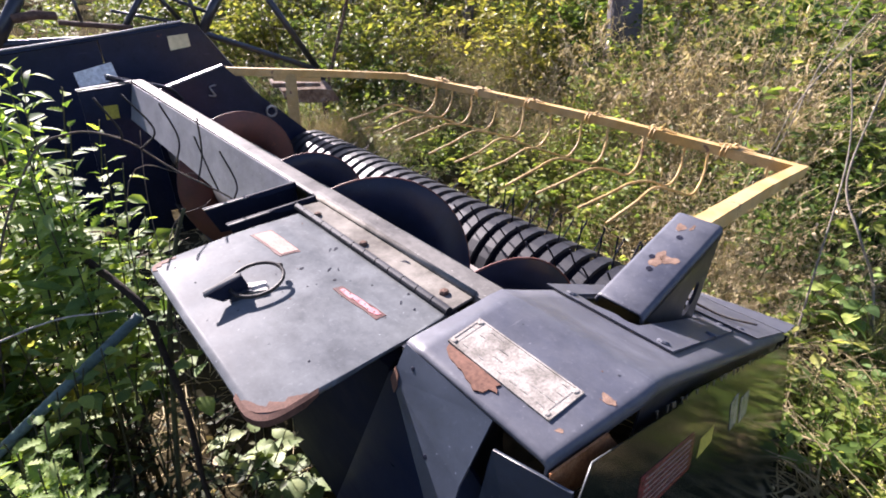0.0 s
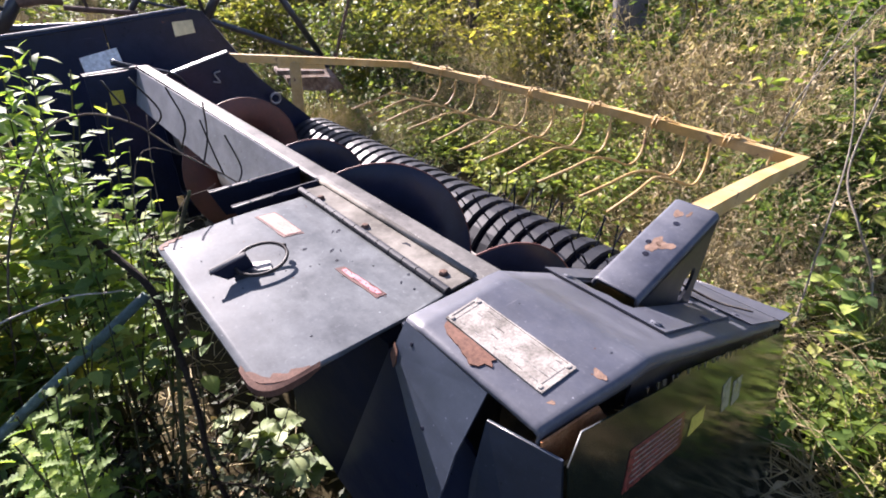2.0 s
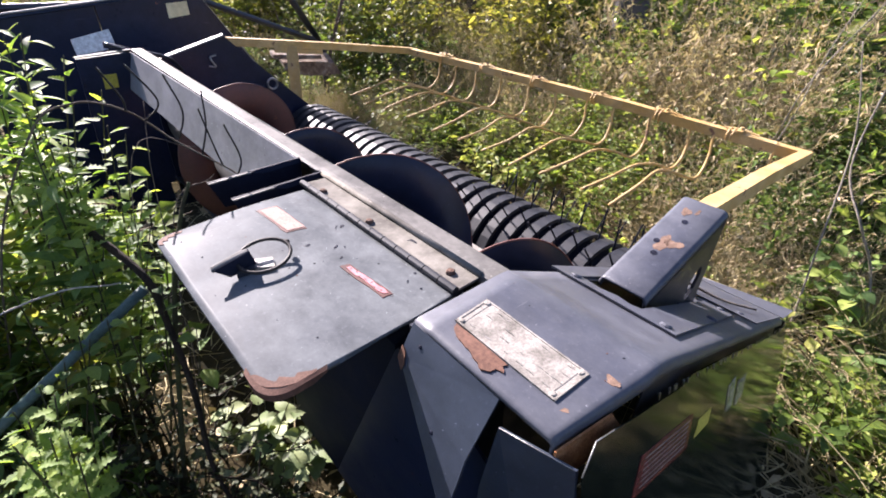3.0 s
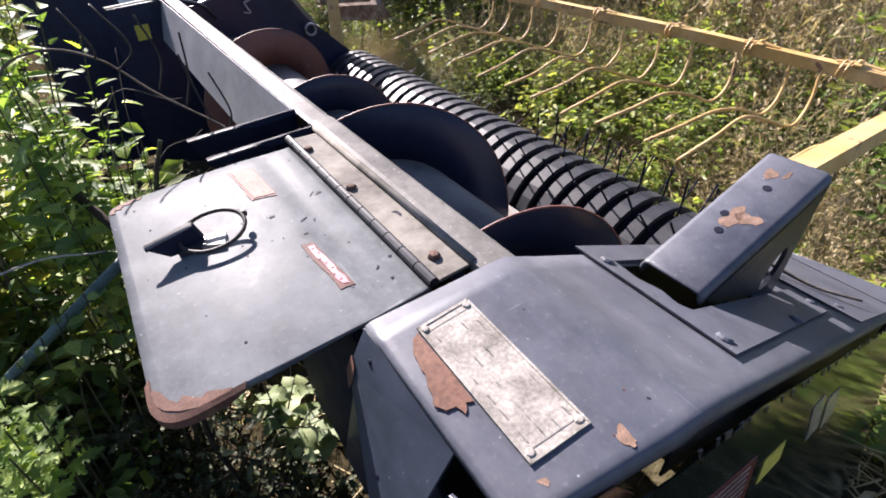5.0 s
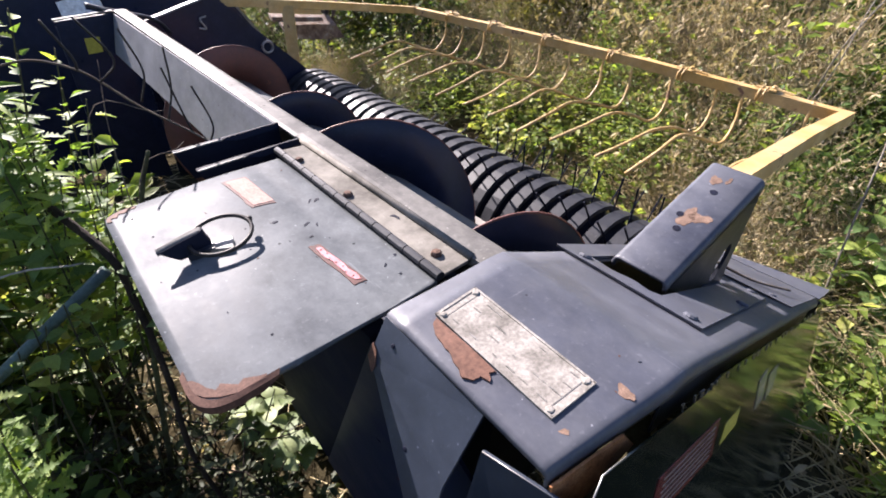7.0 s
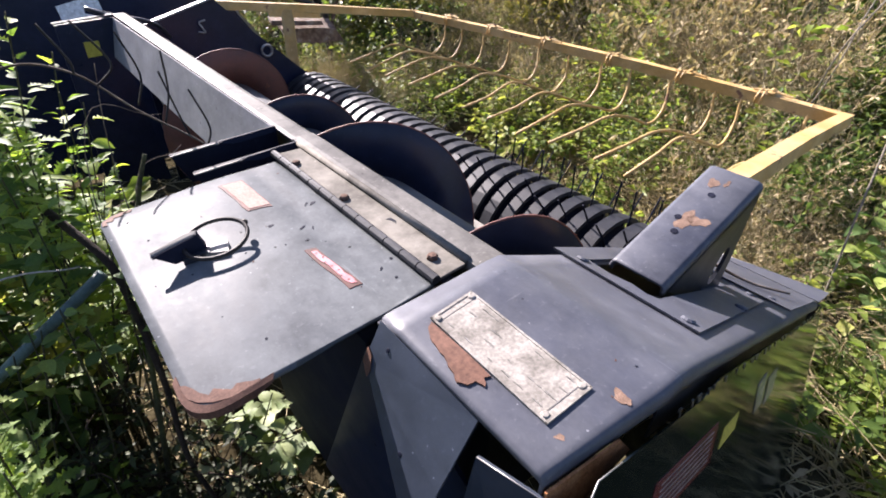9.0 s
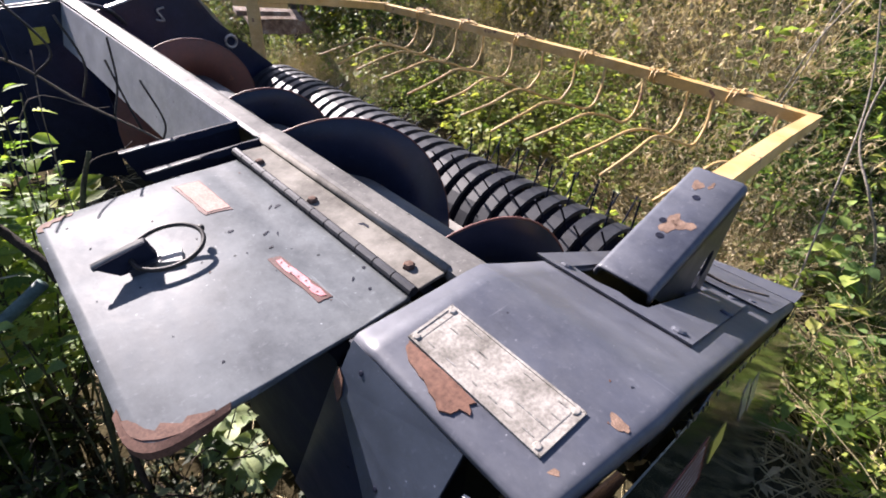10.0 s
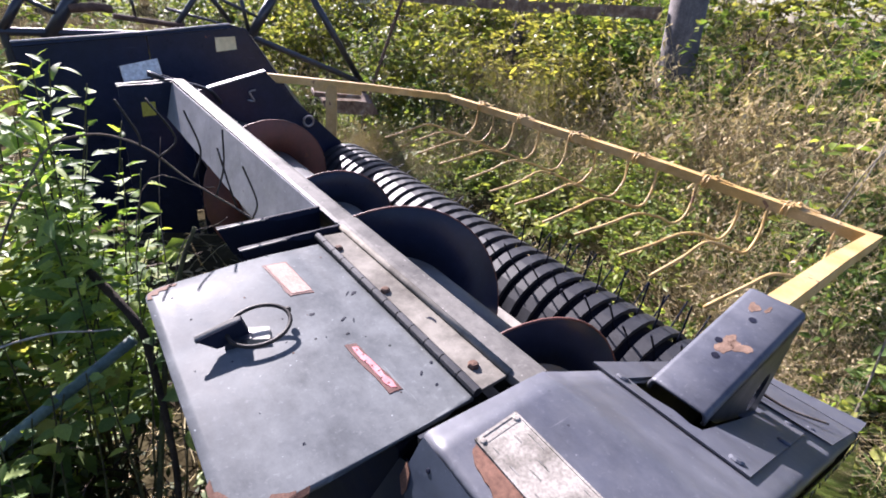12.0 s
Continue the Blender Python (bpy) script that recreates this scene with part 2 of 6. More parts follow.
def slab(points, depth, edge=0.0, bm=None):
    """A flat plate: a ring of corners, thickened against its normal by depth (a vector or metres)."""
    bm = bm or bmesh.new()
    pts = [Vector(p) for p in points]
    if not isinstance(depth, (tuple, Vector)):
        n = Vector((0, 0, 0))
        for a, b in zip(pts, pts[1:] + pts[:1]):
            n += a.cross(b)
        depth = n.normalized() * -depth
    depth = Vector(depth)
    top = [bm.verts.new(p) for p in pts]
    low = [bm.verts.new(p + depth) for p in pts]
    faces = [bm.faces.new(top), bm.faces.new(low[::-1])]
    for i in range(len(pts)):
        j = (i + 1) % len(pts)
        faces.append(bm.faces.new((top[i], low[i], low[j], top[j])))
    if edge:
        es = {e for f in faces for e in f.edges}
        bmesh.ops.bevel(bm, geom=list(es), offset=edge, segments=2, affect="EDGES", profile=0.5)
    return bm


def box(x0, x1, y0, y1, z0, z1, edge=0.0, bm=None):
    return slab([(x0, y0, z1), (x1, y0, z1), (x1, y1, z1), (x0, y1, z1)], (0, 0, z0 - z1), edge, bm)


def sheet(profile, y0, y1, thick, edge=0.0, rows=1, bm=None, sag=None):
    """A bent sheet: a profile of (x, z) drawn along y, thickened inwards."""
    bm = bm or bmesh.new()
    pr = [Vector((p[0], 0, p[1])) for p in profile]
    off = []
    for i in range(len(pr)):
        a = (pr[i] - pr[max(i - 1, 0)])
        b = (pr[min(i + 1, len(pr) - 1)] - pr[i])
        d = (a.normalized() if a.length else Vector()) + (b.normalized() if b.length else Vector())
        d.normalize()
        off.append(pr[i] + Vector((d.z, 0, -d.x)) * thick)
    ring = pr + off[::-1]
    loops = []
    for k in range(rows + 1):
        y = y0 + (y1 - y0) * k / rows
        loops.append([bm.verts.new((p.x, y, p.z + (sag(p.x, y) if sag else 0))) for p in ring])
    n = len(ring)
    for a, b in zip(loops, loops[1:]):
        for i in range(n):
            j = (i + 1) % n
            bm.faces.new((a[i], b[i], b[j], a[j]))
    m = len(pr)
    for l in (loops[0], loops[-1]):
        for i in range(m - 1):
            bm.faces.new((l[i], l[i + 1], l[n - 2 - i], l[n - 1 - i]))
    return bm


def rounded(points, r, k=5):
    """Corners of a flat (x, y) ring, rounded; r may be one number or one for each corner."""
    out = []
    n = len(points)
    for i in range(n):
        p, a, b = Vector(points[i]), Vector(points[i - 1]), Vector(points[(i + 1) % n])
        q = r[i] if isinstance(r, (list, tuple)) else r
        if q <= 0:
            out.append(tuple(p))
            continue
        u, v = p + (a - p).normalized() * q, p + (b - p).normalized() * q
        for s in range(k + 1):
            w = s / k
            out.append(tuple(u * (1 - w) ** 2 + p * 2 * w * (1 - w) + v * w * w))
    return out


def tube(path, radius, sides=8, bm=None, flat=None, caps=True, closed=False):
    """A round rod along a path; radius is a number or one for each point. flat=(a, b): a rectangular bar instead."""
    bm = bm or bmesh.new()
    pts = [Vector(p) for p in path]
    rr = [radius] * len(pts) if isinstance(radius, (int, float)) else list(radius)
    up = Vector((0, 0, 1))
    rings = []
    n = len(pts)
    for i, p in enumerate(pts):
        if closed:
            d = pts[(i + 1) % n] - pts[i - 1]
        else:
            d = pts[min(i + 1, n - 1)] - pts[max(i - 1, 0)]
        d.normalize()
        side = d.cross(up)
        if side.length < 0.05:
            side = d.cross(Vector((0, 1, 0)))
        side.normalize()
        nrm = side.cross(d)
        if flat:
            a, b = flat[0] / 2, flat[1] / 2
            c = [(-a, -b), (a, -b), (a, b), (-a, b)]
            k = 1.0
            if 0 < i < n - 1:
                e, f = (pts[i] - pts[i - 1]).normalized(), (pts[i + 1] - pts[i]).normalized()
                k = 1 / max(0.5, math.sqrt(max(0.0, (1 + e.dot(f)) / 2)))
            rings.append([bm.verts.new(p + side * (x * k) + nrm * y) for x, y in c])
        else:
            rings.append([bm.verts.new(p + (side * math.cos(2 * math.pi * s / sides) + nrm * math.sin(2 * math.pi * s / sides)) * rr[i]) for s in range(sides)])
    m = len(rings[0])
    for a, b in list(zip(rings, rings[1:])) + ([(rings[-1], rings[0])] if closed else []):
        for i in range(m):
            j = (i + 1) % m
            bm.faces.new((a[i], a[j], b[j], b[i]))
    if caps and not closed:
        bm.faces.new(rings[0][::-1])
        bm.faces.new(rings[-1])
    return bm


def curve(points, steps=8):
    """A smooth path through points (Catmull-Rom)."""
    p = [Vector(q) for q in points]
    p = [p[0] * 2 - p[1]] + p + [p[-1] * 2 - p[-2]]
    out = []
    for i in range(1, len(p) - 2):
        for s in range(steps):
            t = s / steps
            a, b, c, d = p[i - 1:i + 3]
            out.append(0.5 * (2 * b + (c - a) * t + (2 * a - 5 * b + 4 * c - d) * t * t + (3 * b - a - 3 * c + d) * t ** 3))
    out.append(p[-2])
    return out


def dome(centre, normal, r, h, sides=10, bm=None):
    """A low rivet or bolt head."""
    bm = bm or bmesh.new()
    n = Vector(normal).normalized()
    a = n.orthogonal().normalized()
    b = n.cross(a)
    rings = []
    for q, z in ((1.0, -0.2), (1.0, 0.35), (0.72, 0.85)):
        rings.append([bm.verts.new(Vector(centre) + (a * math.cos(2 * math.pi * s / sides) + b * math.sin(2 * math.pi * s / sides)) * r * q + n * h * z) for s in range(sides)])
    tip = bm.verts.new(Vector(centre) + n * h)
    for u, v in zip(rings, rings[1:]):
        for i in range(sides):
            j = (i + 1) % sides
            bm.faces.new((u[i], u[j], v[j], v[i]))
    for i in range(sides):
        bm.faces.new((rings[-1][i], rings[-1][(i + 1) % sides], tip))
    return bm


# ---- the ground ----
def ground_height(x, y):
    return 0.05 * math.sin(0.7 * x + 0.4) * math.cos(0.5 * y) + 0.035 * math.sin(2.3 * x + 1.7 * y)


def build_ground():
    verts, faces = [], []
    cs = [-400, -150, -60, -25, -12] + [-6 + 0.2 * i for i in range(91)] + [16, 25, 60, 150, 400]
    n = len(cs)
    for y in cs:
        for x in cs:
            h = ground_height(x, y) if abs(x) < 30 and abs(y) < 30 else 0.0
            verts.append((x, y, h + 0.02 * noise.noise((x * 3, y * 3, 0.0))))
    for j in range(n - 1):
        for i in range(n - 1):
            faces.append((j * n + i, j * n + i + 1, (j + 1) * n + i + 1, (j + 1) * n + i))
    ob = raw("ground", verts, faces, SOIL, smooth=True)
    return tagged(ob, "dark earth strewn with leaf litter and straw", "ground", kind="structure")


build_ground()

# ---- the pickup header ----
header = tagged(new("pickup_header"), "black painted steel forage pickup header with yellow hold-down tines", "farm machine")
header.location = (0, 0, 0)
SLOPE = 0.45        # fall of the end cover towards the drum


def cover_z(x):
    return 0.811 if x < 0.0753 else 0.817 - SLOPE * (x - 0.062)


def cover_tilt(y):
    """The flat of the cover rises a little towards the door."""
    return 0.006 * min(1.0, max(0.0, (y + 0.20) / 0.15))


def build_cap():
    # sheet with rounded bends: flat top, falling front, near edge rolled down; an opening under the bracket
    prof = [(-0.083, 0.805), (-0.081, 0.809), (-0.077, 0.8108), (-0.07, 0.8112), (0.0, 0.8116), (0.045, 0.8118), (0.064, 0.8115), (0.072, 0.8100), (0.080, 0.8072), (0.088, 0.8040)]
    prof += [(x, cover_z(x)) for x in (0.10, 0.16, 0.200, 0.37, 0.5, 0.62, 0.72)]
    rows = [(-0.028, 0.0), (-0.054, 0.0), (-0.140, 0.0), (-0.185, 0.0), (-0.218, 0.0), (-0.2245, 0.0004), (-0.2285, 0.0018), (-0.2312, 0.0046), (-0.2322, 0.0085), (-0.2326, 0.0145)]
    bm = bmesh.new()
    dent = lambda x, y: 0.0012 * noise.noise((x * 14, y * 14, 3.0))
    skew = lambda x, y: 0.016 * min(1.0, max(0.0, (0.05 - x) / 0.13)) * min(1.0, max(0.0, (-0.19 - y) / 0.0426))
    loops = [[bm.verts.new((x, y + skew(x, y) + 0.0006 * noise.noise((x * 30, 0, 1.0)), (z if x > 0.09 else min(z + cover_tilt(y), 0.8175 - SLOPE * (x - 0.062))) - drop + dent(x, y))) for x, z in prof] for y, drop in rows]
    for r, (a, b) in enumerate(zip(loops, loops[1:])):
        for i in range(len(prof) - 1):
            if r == 1 and abs(prof[i][0] - 0.200) < 1e-6:
                continue
            bm.faces.new((a[i], a[i + 1], b[i + 1], b[i]))
    cap = part("end_cover", bm, BLACK, header, "faded black folded steel end cover", smooth=True)
    sol = cap.modifiers.new("thick", "SOLIDIFY")
    sol.thickness, sol.offset = 0.003, -1
    return cap


cap = build_cap()
part("side_panel", slab([(-0.083, -0.028, 0.8125), (-0.1025, -0.0275, 0.7765), (-0.1358, -0.118, 0.7142), (-0.150, -0.157, 0.688), (-0.132, -0.155, 0.722), (-0.1195, -0.152, 0.7452), (-0.083, -0.154, 0.806)], 0.003), BLACK_SIDE, header, "scratched black bent side panel")
for u, v, r in ((0.15, 0.06, 0.0024), (0.72, 0.10, 0.0028), (0.45, 0.48, 0.0020), (0.86, 0.20, 0.0018), (0.30, 0.62, 0.0014)):
    a, b, c = Vector((-0.083, -0.028, 0.8125)), Vector((-0.1358, -0.118, 0.7142)), Vector((-0.083, -0.154, 0.806))
    part("rivet", dome(a + (b - a) * u + (c - a) * v, (b - a).cross(c - a) * (1 if (b - a).cross(c - a).x < 0 else -1), r, r * 0.4, 8), DARKSIDE, header)
part("lower_panel", slab([(-0.080, 0.010, 0.745), (-0.080, 0.16, 0.40), (-0.082, 0.22, 0.26), (-0.082, -0.15, 0.26), (-0.082, -0.15, 0.70), (-0.081, -0.03, 0.765)], 0.004), NAVY, header, "lower side panel, sky tint and shade in its colour")
part("inner_return", slab([(-0.0835, -0.2185, 0.8010), (-0.012, -0.2268, 0.8010), (0.010, -0.2285, 0.770), (-0.040, -0.2285, 0.760), (-0.079, -0.2215, 0.752)], 0.002), ORANGERUST, header, "rust brown inner return flange")
# folded flange and end sheet
part("folded_flange", slab([(-0.081, -0.240, 0.795), (-0.098, -0.169, 0.793), (-0.104, -0.160, 0.70), (-0.118, -0.160, 0.35), (-0.112, -0.330, 0.35)], (0.003, 0, 0)), BLACK_SIDE, header, "bluish black folded flange")


def sheet_y(x, z):
    """The end sheet leans out towards its foot."""
    return -0.2385 - 0.25 * (0.795 - 0.417 * x - z)


def build_end_sheet():
    ring = [(-0.082, 0.795), (-0.058, 0.813), (-0.026, 0.8006), (0.129, 0.741), (0.176, 0.732), (0.351, 0.657), (0.592, 0.550), (0.715, 0.500), (0.770, 0.488), (0.752, 0.08), (-0.115, 0.08)]
    bm = slab([(x, sheet_y(x, z), z) for x, z in ring], (0.0, 0.0015, 0.0))
    return part("end_sheet", bm, BLACK_GLOSS, header, "glossy black end sheet mirroring the grass")


end_sheet = build_end_sheet()
# pale tubes along the cut edges of the sheets, painting the white highlight there
for name, pts, rad in (("edge_highlight", [(x, sheet_y(x, z) + 0.0005, z + 0.0006) for x, z in ((-0.082, 0.795), (-0.058, 0.813), (-0.026, 0.8006))], 0.0006),
                       ("edge_highlight", [(-0.081, -0.2395, 0.7955), (-0.0975, -0.1695, 0.7935)], 0.0005), ("edge_highlight", [(-0.1355, -0.1185, 0.7140), (-0.1495, -0.1568, 0.6885)], 0.0004)):
    part(name, tube(pts, rad, 6), STEEL, header, "pale tube for the edge highlight", smooth=True)
part("paint_loss", slab([(-0.1035, -0.0265, 0.7755), (-0.0965, -0.0265, 0.7885), (-0.0990, -0.0345, 0.7845), (-0.1050, -0.0400, 0.7735), (-0.1085, -0.0385, 0.7670)], (-0.0008, 0.0, 0.0004)), PRIMERRUST, header, "rusty bare corner")
def under_edge(name, y, d0, d1, mat):
    """A strip under the near edge of the cover, following its fall."""
    xs = (0.055, 0.12, 0.20, 0.40, 0.715)
    ring = [(x, y, cover_z(x) - d0) for x in xs] + [(x, y, cover_z(x) - d1) for x in reversed(xs)]
    return part(name, slab(ring, (0, 0.002, 0)), mat, header)


under_edge("inner_flange", -0.226, 0.004, 0.075, BLACK_CLEAN)
tab_rnd = random.Random(8)
rim = lambda q: 0.8035 - 0.42 * q
x = 0.06
while x < 0.69:
    w = tab_rnd.uniform(0.004, 0.016)
    part("edge_tab", slab([(x, -0.2392, rim(x) + 0.006), (x + w, -0.2392, rim(x + w) + 0.006), (x + w - 0.001, -0.2405, rim(x + w) - tab_rnd.uniform(0.000, 0.004)), (x + 0.002, -0.2405, rim(x) - tab_rnd.uniform(0.000, 0.004))], (0, 0.0012, 0)), BLACK_CLEAN, header)
    x += w + tab_rnd.uniform(0.002, 0.03)
part("end_wall", slab([(-0.08, -0.02, 0.80), (0.06, -0.02, 0.80), (0.70, -0.02, 0.515), (0.72, -0.02, 0.2), (0.0, -0.02, 0.2)], (0, 0.004, 0)), BLACK_CLEAN, header)
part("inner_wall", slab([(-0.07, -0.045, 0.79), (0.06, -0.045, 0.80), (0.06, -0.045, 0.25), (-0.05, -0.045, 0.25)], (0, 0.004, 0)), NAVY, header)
part("front_closure", slab([(0.765, -0.232, 0.49), (0.738, -0.02, 0.50), (0.730, -0.02, 0.10), (0.745, -0.232, 0.10)], 0.003), BLACK_CLEAN, header)
part("front_lip", slab([(0.727, -0.030, 0.5195), (0.727, -0.2300, 0.5195), (0.762, -0.2315, 0.512), (0.802, -0.2310, 0.5015), (0.790, -0.190, 0.5040), (0.772, -0.120, 0.5085), (0.752, -0.045, 0.5120), (0.746, -0.030, 0.5130)], (0, 0, -0.003)), BLACK, cap, "bent black front lip of the cover")
part("edge_highlight", tube([(0.747, -0.031, 0.5122), (0.772, -0.120, 0.5080), (0.790, -0.190, 0.5036), (0.801, -0.230, 0.5012)], 0.0009, 6), STEEL, header, "pale tube for the edge highlight", smooth=True)

# lap plate with rivets
zl = 0.005
LAP = [(0.176, -0.016), (0.172, -0.203), (0.478, -0.192), (0.478, -0.142), (0.206, -0.144), (0.198, -0.132), (0.205, -0.11), (0.197, -0.085), (0.203, -0.050), (0.42, -0.050), (0.42, -0.016)]
lap = part("lap_plate", slab([(x, y, cover_z(x) + zl) for x, y in LAP], (0.001, 0, -0.004)), BLACK, cap, "overlapping black steel plate")
for x, y in ((0.19, -0.05), (0.187, -0.185), (0.36, -0.19)):
    part("rivet", dome((x, y, cover_z(x) + zl), (SLOPE, 0, 1), 0.008, 0.004), BLACK, cap)

part("lap_plate", slab([(x, y, cover_z(x) + 0.0028) for x, y in ((0.512, -0.030), (0.516, -0.222), (0.714, -0.226), (0.716, -0.030))], (0.001, 0, -0.002)), BLACK, cap, "overlapping black steel plate")
for x, y, lift in ((0.53, -0.06, 0.0028), (0.535, -0.19, 0.0028), (0.47, -0.172, zl)):
    part("rivet", dome((x, y, cover_z(x) + lift), (SLOPE, 0, 1), 0.006, 0.003), BLACK, cap)

# bracket: an inverted channel that carries the near arm of the guard
TS = 0.305


def build_bracket():
    """Folded top of the channel, rounded along both edges."""
    x0, x1, ya, yb = 0.242, 0.458, -0.134, -0.058
    r = 0.008
    pr = [(ya, -0.016), (ya, -r), (ya + r * 0.3, -r * 0.3), (ya + r, 0), (yb - r, 0), (yb - r * 0.3, -r * 0.3), (yb, -r), (yb, -0.016)]
    bm = bmesh.new()
    loops = [[bm.verts.new((x, y, 0.748 + TS * (x - x0) + d)) for y, d in pr] for x in (x0, x0 + 0.004, 0.31, 0.38, x1 - 0.004, x1)]
    for a, b in zip(loops, loops[1:]):
        for k in range(len(pr) - 1):
            bm.faces.new((a[k], a[k + 1], b[k + 1], b[k]))
    ob = part("bracket_channel", bm, BLACK, header, "black steel channel bracket with worn rust spots", smooth=True)
    sol = ob.modifiers.new("thick", "SOLIDIFY")
    sol.thickness, sol.offset = 0.005, -1
    return ob


def bracket_flange(y):
    """Side of the channel, down to the cover, with an oval hole through it."""
    bm = bmesh.new()
    top = lambda x: 0.748 + TS * (x - 0.242) - 0.012
    outer = [(0.25, top(0.25)), (0.456, top(0.456)), (0.452, 0.74), (0.446, cover_z(0.446) - 0.004), (0.36, cover_z(0.36) - 0.004), (0.28, cover_z(0.28) - 0.004)]
    hole = [(0.408 + 0.018 * math.cos(a) + 0.008 * math.sin(a), 0.700 + 0.029 * math.sin(a)) for a in [2 * math.pi * i / 18 for i in range(18)]]
    edges = []
    for ring in (outer, hole):
        vs = [bm.verts.new((x, y, z)) for x, z in ring]
        edges += [bm.edges.new((vs[i], vs[(i + 1) % len(vs)])) for i in range(len(vs))]
    bmesh.ops.triangle_fill(bm, edges=edges, use_beauty=True)
    ob = part("flange", bm, BLACK_CLEAN, bracket)
    sol = ob.modifiers.new("thick", "SOLIDIFY")
    sol.thickness, sol.offset = 0.005, 0


bracket = build_bracket()
bracket_flange(-0.1315)
bracket_flange(-0.0605)
part("latch_pin", slab([(0.262, -0.104, 0.728), (0.268, -0.098, 0.728), (0.262, -0.099, 0.752)], (0.003, 0, 0)), STEEL, bracket)
# Flat near-black discs: the dark inside each hole is painted.
for x, y in ((0.403, -0.093), (0.322, -0.092), (0.346, -0.082)):
    z = 0.748 + TS * (x - 0.242) + 0.0008
    bm = bmesh.new()
    bmesh.ops.create_circle(bm, cap_ends=True, radius=0.0048, segments=14, matrix=Matrix.Translation((x, y, z)) @ Euler((0, -math.atan(TS), 0)).to_matrix().to_4x4())
    part("bolt_hole", bm, DARKSIDE, bracket)

# ---- door over the drive ----
def door_sag(x, y):
    u = (x + 0.12) / 0.12
    lip = -0.012 * max(0.0, (y - 0.315) / 0.07) ** 2 * (0.35 + 0.65 * min(1.0, max(0.0, -x / 0.2)))
    fold = -0.0015 * math.exp(-((x + 0.045) / 0.012) ** 2)
    dent = -0.0036 * math.exp(-(((x + 0.20) / 0.07) ** 2 + ((y - 0.20) / 0.085) ** 2))
    return 0.0009 * (1 - u * u) + lip + fold + dent + 0.0006 * noise.noise((x * 18, y * 18, 0.5))


def build_door():
    ring = rounded([(-0.243, -0.012), (-0.004, -0.006), (-0.004, 0.374), (-0.105, 0.386), (-0.243, 0.366)], [0.03, 0.003, 0.003, 0.05, 0.03], 6)
    # a grid of points inside the outline, bowed
    bm = bmesh.new()
    n = 26
    rows = []
    def span(y):
        xs = []
        for (ax, ay), (bx, by) in zip(ring, ring[1:] + ring[:1]):
            if (ay - y) * (by - y) <= 0 and ay != by:
                xs.append(ax + (bx - ax) * (y - ay) / (by - ay))
        return (min(xs), max(xs)) if len(xs) > 1 else None
    ys = [-0.0115, -0.0095, -0.007, -0.004, 0.0, 0.006, 0.014, 0.025] + [0.025 + 0.31 * i / 16 for i in range(1, 17)] + [0.345, 0.355, 0.362, 0.368, 0.373, 0.378, 0.382]
    for y in ys:
        s = span(y)
        if not s:
            continue
        rows.append([bm.verts.new((s[0] + (s[1] - s[0]) * i / n, y, 0.797 + 0.015 * (s[0] + (s[1] - s[0]) * i / n) + door_sag(s[0] + (s[1] - s[0]) * i / n, y))) for i in range(n + 1)])
    for a, b in zip(rows, rows[1:]):
        for i in range(n):
            bm.faces.new((a[i], a[i + 1], b[i + 1], b[i]))
    door = part("access_door", bm, BLACK_DOOR, header, "chalky black access door with chipped corners", smooth=True)
    sol = door.modifiers.new("thick", "SOLIDIFY")
    sol.thickness, sol.offset = 0.006, -1
    return door


def door_z(x, y):
    return 0.797 + 0.015 * x + door_sag(x, y)


door = build_door()


def patch(points, material, name, parent, lift=0.0012, label="", zf=door_z):
    """A thin decal or paint loss that follows a bowed top, with its own edge."""
    bm = bmesh.new()
    top = [bm.verts.new((x, y, zf(x, y) + lift)) for x, y in points]
    low = [bm.verts.new((x, y, zf(x, y) - 0.0002)) for x, y in points]
    bm.faces.new(top)
    for i in range(len(top)):
        j = (i + 1) % len(top)
        bm.faces.new((top[i], low[i], low[j], top[j]))
    bmesh.ops.triangulate(bm, faces=[f for f in bm.faces if len(f.verts) > 4])
    inner = [e for e in bm.edges if e.calc_length() > 0.015]
    bmesh.ops.subdivide_edges(bm, edges=inner, cuts=2, use_grid_fill=True)
    for v in bm.verts:
        if v.co.z > zf(v.co.x, v.co.y) - 0.0001:
            v.co.z = zf(v.co.x, v.co.y) + lift
    return part(name, bm, material, parent, label)


def ragged(points, amount, seed, k=6):
    rnd = random.Random(seed)
    out = []
    for (ax, ay), (bx, by) in zip(points, points[1:] + points[:1]):
        for s in range(k):
            w = s / k
            out.append((ax + (bx - ax) * w + rnd.uniform(-amount, amount), ay + (by - ay) * w + rnd.uniform(-amount, amount)))
    return out


PINK = rough_matter("faded_pink_decal", (0.28, 0.18, 0.15), (0.37, 0.255, 0.22), 40.0, rough=0.9, relief=0.0003)
PINKRED = rough_matter("faded_red_decal", (0.36, 0.11, 0.12), (0.50, 0.22, 0.24), 60.0, rough=0.6, relief=0.0003)
DECALEDGE = rough_matter("scorched_decal_edge", (0.05, 0.02, 0.018), (0.11, 0.045, 0.036), 50.0, rough=0.7, relief=0.0003)
PRIMER = rough_matter("brown_primer", (0.095, 0.046, 0.03), (0.155, 0.08, 0.055), 25.0, rough=0.7, relief=0.0004)
PLATE = rough_matter("dirty_aluminium_plate", (0.10, 0.09, 0.075), (0.26, 0.24, 0.21), 34.0, rough=0.5, c=(0.37, 0.345, 0.31), relief=0.0002)
PRINT = rough_matter("worn_dark_print", (0.11, 0.105, 0.095), (0.21, 0.20, 0.185), 60.0, rough=0.6, relief=0.0001)
